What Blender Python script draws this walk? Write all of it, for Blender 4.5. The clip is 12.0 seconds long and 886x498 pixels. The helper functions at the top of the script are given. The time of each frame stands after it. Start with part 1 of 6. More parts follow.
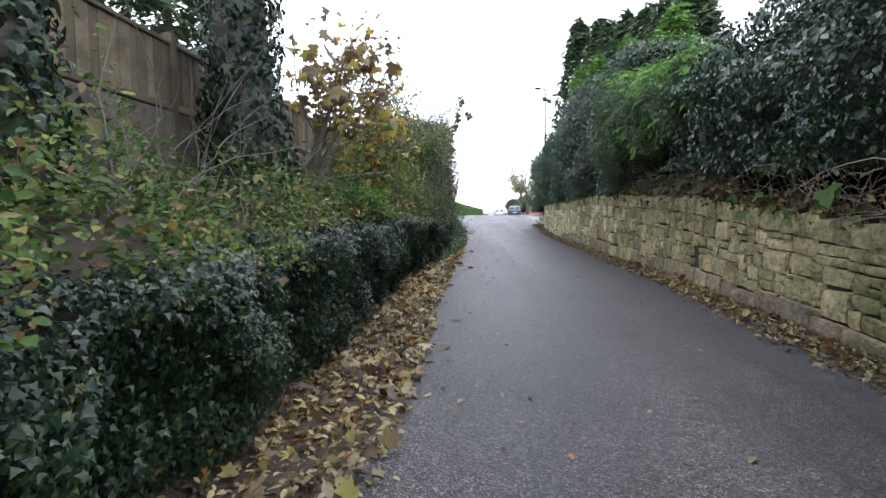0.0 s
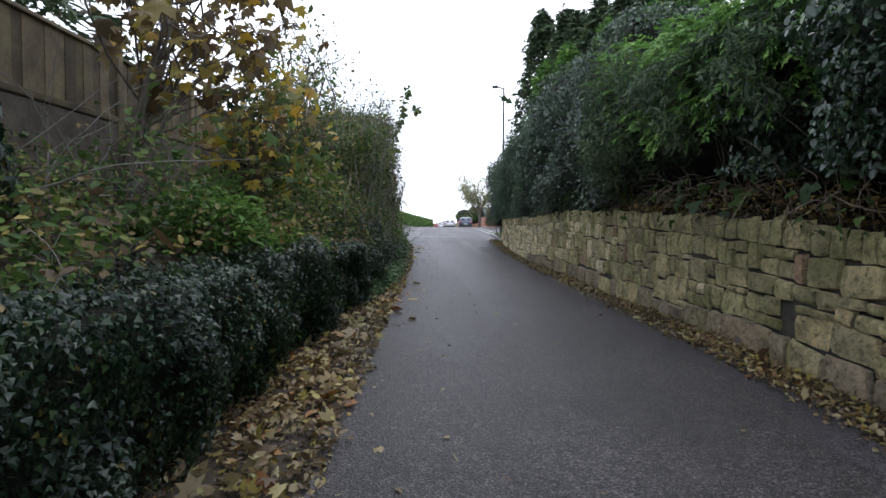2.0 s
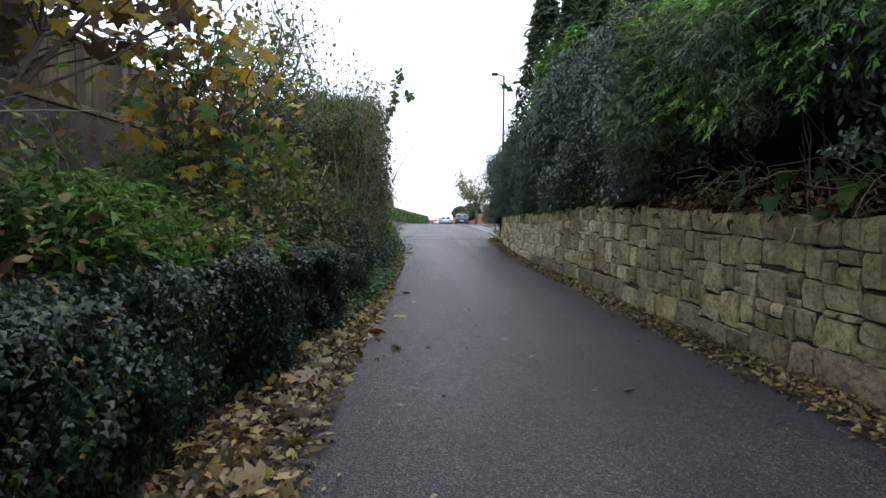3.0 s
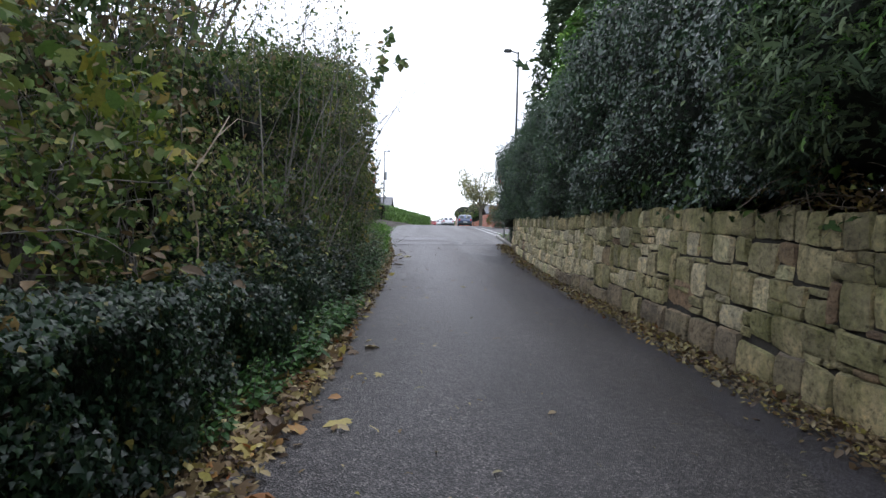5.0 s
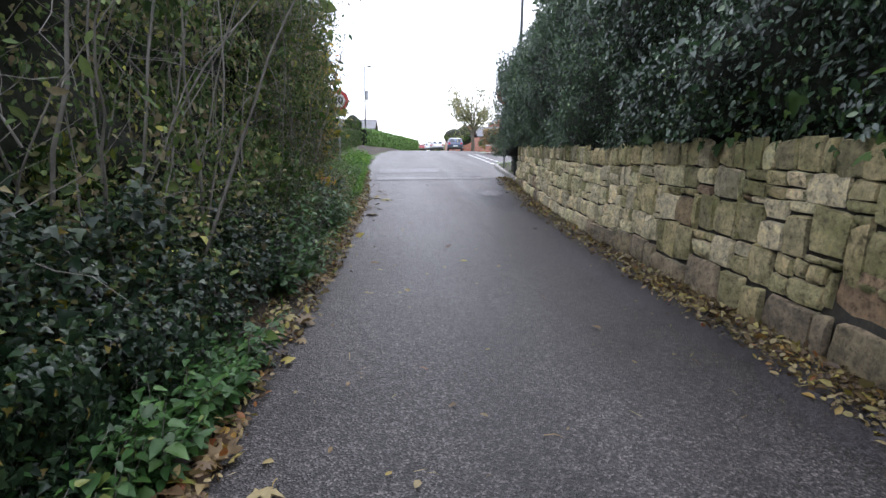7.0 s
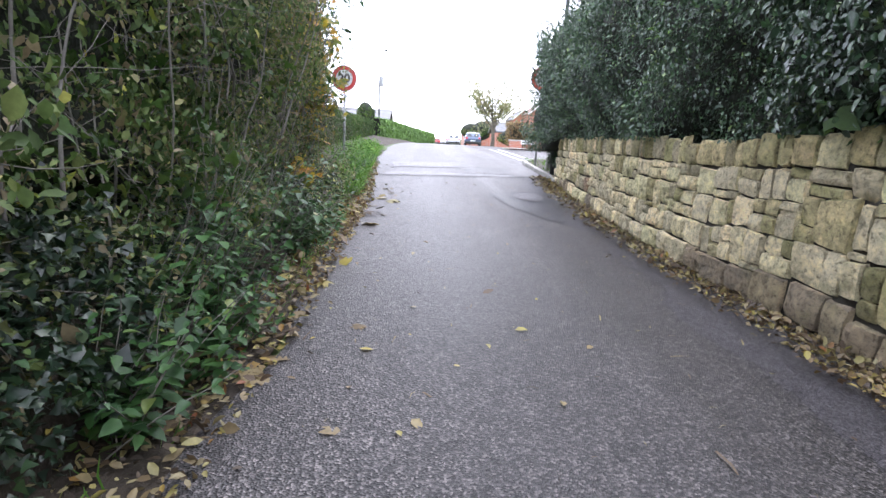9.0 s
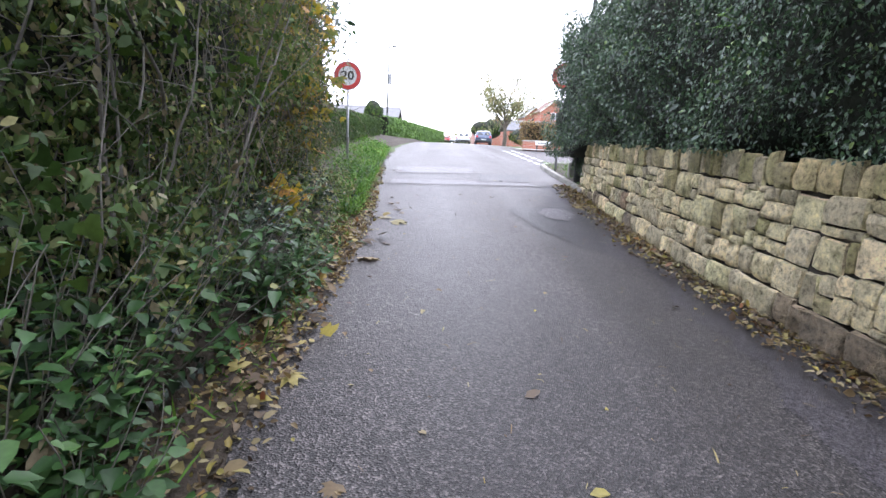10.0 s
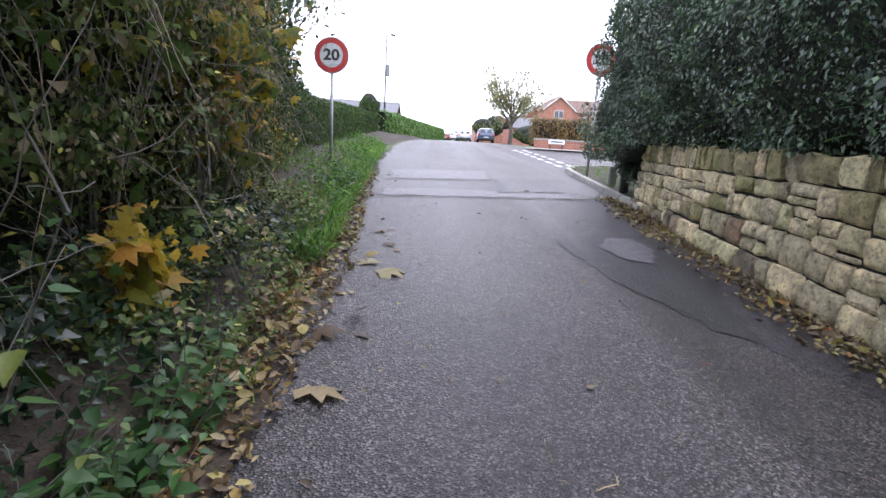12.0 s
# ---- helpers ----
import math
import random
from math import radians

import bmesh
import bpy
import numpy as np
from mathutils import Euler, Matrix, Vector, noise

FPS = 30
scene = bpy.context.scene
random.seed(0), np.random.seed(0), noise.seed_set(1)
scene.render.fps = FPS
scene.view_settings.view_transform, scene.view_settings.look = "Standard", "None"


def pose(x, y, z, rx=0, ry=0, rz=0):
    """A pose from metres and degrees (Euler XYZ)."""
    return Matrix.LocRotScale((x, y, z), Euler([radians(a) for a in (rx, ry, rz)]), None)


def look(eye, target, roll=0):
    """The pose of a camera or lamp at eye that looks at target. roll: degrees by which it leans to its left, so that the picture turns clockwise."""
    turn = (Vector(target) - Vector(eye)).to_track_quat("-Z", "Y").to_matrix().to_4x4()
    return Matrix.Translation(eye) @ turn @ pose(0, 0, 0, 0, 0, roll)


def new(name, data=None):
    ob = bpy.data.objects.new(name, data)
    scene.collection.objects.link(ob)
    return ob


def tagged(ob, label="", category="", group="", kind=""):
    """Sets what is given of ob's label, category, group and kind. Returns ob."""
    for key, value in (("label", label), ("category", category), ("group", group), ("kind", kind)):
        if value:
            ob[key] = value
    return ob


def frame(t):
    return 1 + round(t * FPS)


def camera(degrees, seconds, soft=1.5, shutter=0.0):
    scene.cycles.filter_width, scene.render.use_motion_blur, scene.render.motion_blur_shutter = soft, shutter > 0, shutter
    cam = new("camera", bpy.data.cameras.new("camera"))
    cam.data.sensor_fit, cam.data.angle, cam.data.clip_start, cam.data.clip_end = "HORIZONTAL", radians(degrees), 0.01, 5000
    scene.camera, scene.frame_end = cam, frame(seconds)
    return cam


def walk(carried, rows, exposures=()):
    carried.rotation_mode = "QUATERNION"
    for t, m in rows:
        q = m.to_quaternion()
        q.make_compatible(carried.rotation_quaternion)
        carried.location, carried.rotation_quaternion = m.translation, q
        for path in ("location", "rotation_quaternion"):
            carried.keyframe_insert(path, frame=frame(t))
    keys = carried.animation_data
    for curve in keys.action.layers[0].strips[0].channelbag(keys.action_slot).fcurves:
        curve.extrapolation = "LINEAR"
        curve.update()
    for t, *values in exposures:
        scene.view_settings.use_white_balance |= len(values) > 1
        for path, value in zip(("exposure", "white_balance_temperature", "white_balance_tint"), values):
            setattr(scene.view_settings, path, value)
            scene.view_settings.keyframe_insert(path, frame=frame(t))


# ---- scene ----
cam = camera(82.6, 12.0)
PATH = [
    (0, (-0.039, 0.303, 1.323), (-0.125, 2.298, 1.213), -0.6),
    (0.5, (-0.046, 1.126, 1.385), (-0.085, 3.123, 1.277), -0.3),
    (1, (-0.038, 1.936, 1.447), (-0.04, 3.934, 1.343), -0.5),
    (1.5, (0.072, 2.801, 1.495), (0.129, 4.798, 1.408), 0.1),
    (2, (0.093, 3.589, 1.523), (0.206, 5.584, 1.45), 0.2),
    (2.5, (0.206, 4.333, 1.556), (0.34, 6.327, 1.474), 0.9),
    (3, (0.193, 5.029, 1.575), (0.323, 7.023, 1.488), 0.4),
    (5, (0.484, 8.142, 1.663), (0.604, 10.137, 1.578), 1.4),
    (5.5, (0.491, 8.855, 1.724), (0.604, 10.849, 1.63), 1.2),
    (6, (0.517, 9.557, 1.798), (0.655, 11.543, 1.613), 1.3),
    (6.5, (0.514, 10.256, 1.82), (0.667, 12.226, 1.513), 0.6),
    (7, (0.648, 10.945, 1.856), (0.81, 12.902, 1.473), 0.6),
    (9, (0.653, 13.332, 1.744), (0.772, 15.288, 1.342), 2.7),
    (9.5, (0.636, 13.941, 1.813), (0.748, 15.895, 1.403), 3.1),
    (10, (0.632, 14.523, 1.9), (0.718, 16.477, 1.486), 2.9),
    (10.5, (0.572, 15.219, 1.869), (0.687, 17.176, 1.473), 3.7),
    (11, (0.571, 15.836, 1.873), (0.67, 17.794, 1.478), 3.6),
    (11.5, (0.613, 16.425, 1.909), (0.702, 18.381, 1.503), 3.8),
    (12, (0.546, 17.003, 1.897), (0.64, 18.956, 1.474), 3.4),
]
EXPOSURES = [(0.0, 0.52, 5900, 14), (1.0, 0.2, 5900, 14), (2.5, -0.2, 5900, 14), (5.5, -0.02, 5930, 15), (6.5, 0.14, 5960, 16), (7.2, 0.64, 5960, 17), (9.0, 1.27, 5930, 19), (10.0, 1.14, 5930, 20), (11.0, 0.95, 5900, 21), (12.0, 0.72, 5880, 22)]
walk(cam, [(t, look(eye, target, roll)) for t, eye, target, roll in PATH], EXPOSURES)

# ---- world, sun, exposure ----
world = bpy.data.worlds.new("world")
scene.world = world
world.use_nodes = True
wn, wl = world.node_tree.nodes, world.node_tree.links
wn.clear()
sky = wn.new("ShaderNodeTexSky")
sky.sky_type, sky.sun_disc = "NISHITA", False
sky.sun_elevation, sky.sun_rotation = radians(32), radians(20)
cloud = wn.new("ShaderNodeTexNoise")
cloud.inputs["Scale"].default_value, cloud.inputs["Detail"].default_value = 1.6, 4.0
ramp = wn.new("ShaderNodeValToRGB")
ramp.color_ramp.elements[0].position, ramp.color_ramp.elements[0].color = 0.3, (0.88, 0.95, 1.04, 1)
ramp.color_ramp.elements[1].position, ramp.color_ramp.elements[1].color = 0.62, (0.99, 1.0, 1.02, 1)
wl.new(cloud.outputs["Fac"], ramp.inputs["Fac"])
scale_sky = wn.new("ShaderNodeVectorMath")
scale_sky.operation = "SCALE"
scale_sky.inputs["Scale"].default_value = 0.1
wl.new(sky.outputs["Color"], scale_sky.inputs[0])
mixsky = wn.new("ShaderNodeMixRGB")
mixsky.inputs["Fac"].default_value = 0.93
wl.new(scale_sky.outputs[0], mixsky.inputs[1])
wl.new(ramp.outputs["Color"], mixsky.inputs[2])
back = wn.new("ShaderNodeBackground")
back.inputs["Strength"].default_value = 2.0
wl.new(mixsky.outputs[0], back.inputs["Color"])
wout = wn.new("ShaderNodeOutputWorld")
wl.new(back.outputs[0], wout.inputs["Surface"])
sun = new("sun", bpy.data.lights.new("sun", "SUN"))
sun.data.energy, sun.data.angle, sun.data.color = 0.9, radians(25), (1.0, 0.96, 0.9)
sun.matrix_world = look((6, 20, 40), (0, 6, 0))

# ---- helpers of the scene ----
rng = np.random.default_rng(7)


def GZ(x, y):
    """Height of the ground: a lane that climbs, then a level road; it falls towards the foot of the stone wall."""
    y = np.asarray(y, float)
    u = np.clip(y - 34, 0, 14)
    fall = np.interp(y, [8, 12, 18, 20, 22, 24], [0, 0.14, 0.17, 0.12, 0.04, 0]) * np.clip((np.asarray(x, float) - 1.8) / 1.6, 0, 1)
    return np.where(y > 34, 1.513 + 0.0445 * u - 0.0445 * u * u / 28, 0.0445 * np.maximum(y, -20)) - fall


def lump(p, scale, seed=0, octaves=3):
    """Smooth noise in about -1..1 at points p (n, 3)."""
    r = np.random.default_rng(100 + seed)
    out, amp, tot = np.zeros(len(p)), 1.0, 0.0
    for o in range(octaves):
        for _ in range(4):
            d = r.normal(size=3)
            d *= scale * 2 ** o / np.linalg.norm(d)
            out += amp * np.sin(p @ d * 2 * math.pi + r.uniform(0, 6.28)) / 2.2
        tot += amp
        amp *= 0.55
    return out / tot


def curve(keys):
    """A function through (y, value) keys."""
    ky, kv = [k[0] for k in keys], [k[1] for k in keys]
    return lambda y: np.interp(y, ky, kv)


def mesh_of(name, verts, faces, mat, smooth=True):
    me = bpy.data.meshes.new(name)
    me.from_pydata(verts if isinstance(verts, list) else verts.tolist(), [], faces if isinstance(faces, list) else faces.tolist())
    me.materials.append(mat)
    if smooth:
        me.polygons.foreach_set("use_smooth", [True] * len(me.polygons))
    me.update()
    return me


def thing(name, me, label="", category="", group="", kind=""):
    return tagged(new(name, me), label, category, group, kind)


def under(name, me, parent, label="", kind=""):
    ob = new(name, me)
    ob.parent = parent
    return tagged(ob, label, kind=kind)


def part(name, bm, mat, parent, label="", smooth=False):
    me = bpy.data.meshes.new(name)
    bm.to_mesh(me)
    bm.free()
    me.materials.append(mat)
    if smooth:
        me.polygons.foreach_set("use_smooth", [True] * len(me.polygons))
    return under(name, me, parent, label)


def box(lo, hi, bevel=0.0, segs=1):
    bm = bmesh.new()
    c = [(a + b) / 2 for a, b in zip(lo, hi)]
    s = [b - a for a, b in zip(lo, hi)]
    bmesh.ops.create_cube(bm, size=1, matrix=Matrix.Translation(c) @ Matrix.Diagonal((*s, 1)))
    if bevel:
        bmesh.ops.bevel(bm, geom=list(bm.edges), offset=bevel, segments=segs, affect="EDGES")
    return bm


def rod(a, b, r0, r1=None, n=10):
    a, b = Vector(a), Vector(b)
    bm = bmesh.new()
    m = Matrix.Translation((a + b) / 2) @ (b - a).to_track_quat("Z", "Y").to_matrix().to_4x4()
    bmesh.ops.create_cone(bm, cap_ends=True, segments=n, radius1=r0, radius2=r0 if r1 is None else r1, depth=(b - a).length, matrix=m)
    return bm


def sheet(xs, ys, zf):
    """Verts and faces of a grid; xs may be (len(ys), n)."""
    ys = np.asarray(ys, float)
    X = np.broadcast_to(xs, (len(ys), np.shape(xs)[-1]))
    Y = np.broadcast_to(ys[:, None], X.shape)
    V = np.stack([X, Y, zf(X, Y)], -1).reshape(-1, 3)
    n, m = X.shape
    i = (np.arange(n - 1)[:, None] * m + np.arange(m - 1)).ravel()
    return V, np.stack([i, i + 1, i + m + 1, i + m], -1)


def tubes(lines, n=5):
    """Tapered tubes along polylines [(points, r0, r1), ...] as verts and faces."""
    V, F, base = [], [], 0
    ang = np.arange(n) * 2 * math.pi / n
    for pts, r0, r1 in lines:
        pts = np.asarray(pts, float)
        k = len(pts)
        tan = np.gradient(pts, axis=0)
        tan /= np.linalg.norm(tan, axis=1)[:, None] + 1e-9
        ref = np.array([0.31, 0.17, 0.94]) if abs(tan[0, 2]) < 0.9 else np.array([1.0, 0.1, 0])
        u = np.cross(tan, ref)
        u /= np.linalg.norm(u, axis=1)[:, None] + 1e-9
        v = np.cross(tan, u)
        r = np.linspace(r0, r1, k)[:, None, None]
        ring = pts[:, None] + r * (np.cos(ang)[None, :, None] * u[:, None] + np.sin(ang)[None, :, None] * v[:, None])
        V.append(ring.reshape(-1, 3))
        for a in range(k - 1):
            for j in range(n):
                F.append((base + a * n + j, base + a * n + (j + 1) % n, base + (a + 1) * n + (j + 1) % n, base + (a + 1) * n + j))
        base += k * n
    return np.concatenate(V), F


# leaf outlines: (along, across, out) of a leaf one unit long, and its faces
SHAPES = {
    "oval": (np.array([(0, 0, 0), (0.35, 0.27, 0.06), (0.75, 0.2, 0.03), (1, 0, -0.08), (0.75, -0.2, 0.03), (0.35, -0.27, 0.06), (0.5, 0, -0.02)]),
             [(0, 6, 1), (1, 6, 2), (2, 6, 3), (3, 6, 4), (4, 6, 5), (5, 6, 0)]),
    "fold": (np.array([(0, 0, 0), (0.45, 0.26, 0.08), (1, 0, -0.05), (0.45, -0.26, 0.08)]), [(0, 2, 1), (0, 3, 2)]),
    "ivy": (np.array([(0, 0, 0), (-0.12, 0.28, 0.02), (0.12, 0.52, -0.04), (0.36, 0.26, 0.05), (0.62, 0.24, 0.0), (1, 0, -0.12),
                      (0.62, -0.24, 0.0), (0.36, -0.26, 0.05), (0.12, -0.52, -0.04), (-0.12, -0.28, 0.02)]),
            [(0, 3, 2, 1), (0, 5, 4, 3), (0, 7, 6, 5), (0, 9, 8, 7)]),
    "ivy_small": (np.array([(0, 0, 0), (0.06, 0.5, -0.03), (0.42, 0.26, 0.05), (1, 0, -0.12), (0.42, -0.26, 0.05), (0.06, -0.5, -0.03)]),
                  [(0, 2, 1), (0, 3, 2), (0, 4, 3), (0, 5, 4)]),
    "palm": (np.array([(0, 0, 0), (-0.05, 0.3, 0), (0.2, 0.62, -0.06), (0.34, 0.3, 0.04), (0.72, 0.5, -0.05), (0.62, 0.18, 0.04), (1, 0, -0.1),
                       (0.62, -0.18, 0.04), (0.72, -0.5, -0.05), (0.34, -0.3, 0.04), (0.2, -0.62, -0.06), (-0.05, -0.3, 0)]),
             [(0, 3, 2, 1), (0, 5, 4, 3), (0, 7, 6, 5), (0, 9, 8, 7), (0, 11, 10, 9)]),
    "spray": (np.array([(0, 0.04, 0), (0.3, 0.22, 0.02), (0.32, 0.08, 0), (0.62, 0.2, -0.03), (0.64, 0.06, -0.03), (1, 0, -0.14),
                        (0.64, -0.06, -0.03), (0.62, -0.2, -0.03), (0.32, -0.08, 0), (0.3, -0.22, 0.02), (0, -0.04, 0)]),
              [(0, 2, 1), (0, 10, 8, 2), (2, 4, 3), (2, 8, 6, 4), (8, 9, 10), (6, 7, 8), (4, 6, 5)]),
    "nettle": (np.array([(0, 0, 0), (0.16, 0.3, 0.05), (0.55, 0.25, 0.03), (1, 0, -0.1), (0.55, -0.25, 0.03), (0.16, -0.3, 0.05), (0.4, 0, -0.03)]),
               [(0, 6, 1), (1, 6, 2), (2, 6, 3), (3, 6, 4), (4, 6, 5), (5, 6, 0)]),
    "blade": (np.array([(0, 0.03, 0), (0.5, 0.035, 0.05), (1, 0, -0.15), (0.5, -0.035, 0.05), (0, -0.03, 0)]), [(0, 4, 3, 1), (1, 3, 2)]),
}


def unit(a):
    return a / (np.linalg.norm(a, axis=-1, keepdims=True) + 1e-9)


def leaves(name, P, N, size, shape, mat, parent=None, tip=(0, 0, -1), wild=0.5, tip_wild=0.5, label="", seed=1, spread=0.45):
    """One mesh of many leaves at points P that face along N."""
    r = np.random.default_rng(seed)
    P = np.asarray(P, float)
    k = len(P)
    n = unit(unit(np.broadcast_to(N, P.shape)) + wild * r.normal(size=(k, 3)))
    t = np.broadcast_to(np.asarray(tip, float), P.shape) + tip_wild * r.normal(size=(k, 3))
    t = unit(t - (t * n).sum(1)[:, None] * n)
    v = np.cross(n, t)
    s = size * np.exp(spread * r.normal(size=k) - spread ** 2 / 2)
    L, faces = SHAPES[shape]
    wide = r.uniform(0.8, 1.2, k)
    curl = r.uniform(0.2, 2.2, k)
    V = P[:, None] + s[:, None, None] * (L[None, :, 0:1] * t[:, None] + (wide[:, None] * L[None, :, 1])[..., None] * v[:, None] + (curl[:, None] * L[None, :, 2])[..., None] * n[:, None])
    m = len(L)
    off = (np.arange(k) * m)
    loops = np.concatenate([np.array(f) for f in faces])
    lens = np.array([len(f) for f in faces])
    me = bpy.data.meshes.new(name)
    me.vertices.add(k * m)
    me.vertices.foreach_set("co", V.ravel())
    me.loops.add(k * len(loops))
    me.loops.foreach_set("vertex_index", (off[:, None] + loops[None]).ravel().astype(np.int32))
    me.polygons.add(k * len(faces))
    starts = np.concatenate([[0], np.cumsum(lens)[:-1]])
    me.polygons.foreach_set("loop_start", (np.arange(k)[:, None] * len(loops) + starts[None]).ravel().astype(np.int32))
    me.polygons.foreach_set("use_smooth", [True] * (k * len(faces)))
    me.update(calc_edges=True)
    me.materials.append(mat)
    if parent is None:
        return new(name, me)
    return under(name, me, parent, label, kind="stuff")


# ---- materials ----
def nodes_of(name):
    mat = bpy.data.materials.new(name)
    mat.use_nodes = True
    nt = mat.node_tree
    return mat, nt.nodes, nt.links, nt.nodes["Principled BSDF"]


def rampnode(nn, stops):
    r = nn.new("ShaderNodeValToRGB")
    el = r.color_ramp.elements
    while len(el) < len(stops):
        el.new(0.5)
    for e, (p, c) in zip(el, stops):
        e.position, e.color = p, (*c, 1)
    return r


def noisenode(nn, ll, scale, detail=4.0, rough=0.55, coord="Object"):
    tc = nn.new("ShaderNodeTexCoord")
    n = nn.new("ShaderNodeTexNoise")
    n.inputs["Scale"].default_value, n.inputs["Detail"].default_value, n.inputs["Roughness"].default_value = scale, detail, rough
    ll.new(tc.outputs[coord], n.inputs["Vector"])
    return n


def mixnode(nn, ll, a, b, fac, mode="MIX"):
    m = nn.new("ShaderNodeMixRGB")
    m.blend_type = mode
    for v, s in ((fac, m.inputs[0]), (a, m.inputs[1]), (b, m.inputs[2])):
        if isinstance(v, bpy.types.NodeSocket):
            ll.new(v, s)
        else:
            s.default_value = v if isinstance(v, float) else (*v, 1)
    return m.outputs[0]


def bumpnode(nn, ll, height, strength, dist, bsdf, normal=None):
    b = nn.new("ShaderNodeBump")
    b.inputs["Strength"].default_value, b.inputs["Distance"].default_value = strength, dist
    ll.new(height, b.inputs["Height"])
    if normal is not None:
        ll.new(normal, b.inputs["Normal"])
    ll.new(b.outputs[0], bsdf.inputs["Normal"])
    return b.outputs[0]


def leafmat(name, stops, rough=0.45, thin=0.3, gloss=0.6):
    """Leaves: a colour for each leaf, paler and darker drifts, some light let through."""
    mat, nn, ll, bs = nodes_of(name)
    geo = nn.new("ShaderNodeNewGeometry")
    r = rampnode(nn, stops)
    ll.new(geo.outputs["Random Per Island"], r.inputs[0])
    drift = noisenode(nn, ll, 0.9, 3.0)
    dr = rampnode(nn, [(0.35, (0.62, 0.66, 0.62)), (0.65, (1.2, 1.15, 1.0))])
    ll.new(drift.outputs["Fac"], dr.inputs[0])
    col = mixnode(nn, ll, r.outputs[0], dr.outputs[0], 0.8, "MULTIPLY")
    blot = noisenode(nn, ll, 55.0, 2.0)
    br = rampnode(nn, [(0.35, (0.75, 0.75, 0.7)), (0.7, (1.1, 1.1, 1.05))])
    ll.new(blot.outputs["Fac"], br.inputs[0])
    col = mixnode(nn, ll, col, br.outputs[0], 0.7, "MULTIPLY")
    ll.new(col, bs.inputs["Base Color"])
    bs.inputs["Roughness"].default_value = rough
    bs.inputs["Specular IOR Level"].default_value = gloss
    tr = nn.new("ShaderNodeBsdfTranslucent")
    ll.new(col, tr.inputs["Color"])
    mx = nn.new("ShaderNodeMixShader")
    mx.inputs[0].default_value = thin
    ll.new(bs.outputs[0], mx.inputs[1])
    ll.new(tr.outputs[0], mx.inputs[2])
    ll.new(mx.outputs[0], nn["Material Output"].inputs["Surface"])
    return mat


def rough_mat(name, stops, scale=3.0, rough=0.85, bump=0.3, dist=0.01, fine=40.0, metal=0.0, random=0.0, stops2=None):
    """Plain solid with two scales of variation."""
    mat, nn, ll, bs = nodes_of(name)
    a = noisenode(nn, ll, scale, 5.0)
    r = rampnode(nn, stops)
    ll.new(a.outputs["Fac"], r.inputs[0])
    b = noisenode(nn, ll, fine, 4.0, 0.65)
    fr = rampnode(nn, [(0.3, (0.7, 0.7, 0.7)), (0.7, (1.25, 1.25, 1.25))])
    ll.new(b.outputs["Fac"], fr.inputs[0])
    col = mixnode(nn, ll, r.outputs[0], fr.outputs[0], 0.7, "MULTIPLY")
    if random:
        oi = nn.new("ShaderNodeObjectInfo")
        rr = rampnode(nn, stops2 or [(0.0, (1 - random,) * 3), (1.0, (1 + random,) * 3)])
        ll.new(oi.outputs["Random"], rr.inputs[0])
        col = mixnode(nn, ll, col, rr.outputs[0], 1.0, "MULTIPLY")
    ll.new(col, bs.inputs["Base Color"])
    bs.inputs["Roughness"].default_value, bs.inputs["Metallic"].default_value = rough, metal
    if bump:
        bumpnode(nn, ll, b.outputs["Fac"], bump, dist, bs)
    return mat


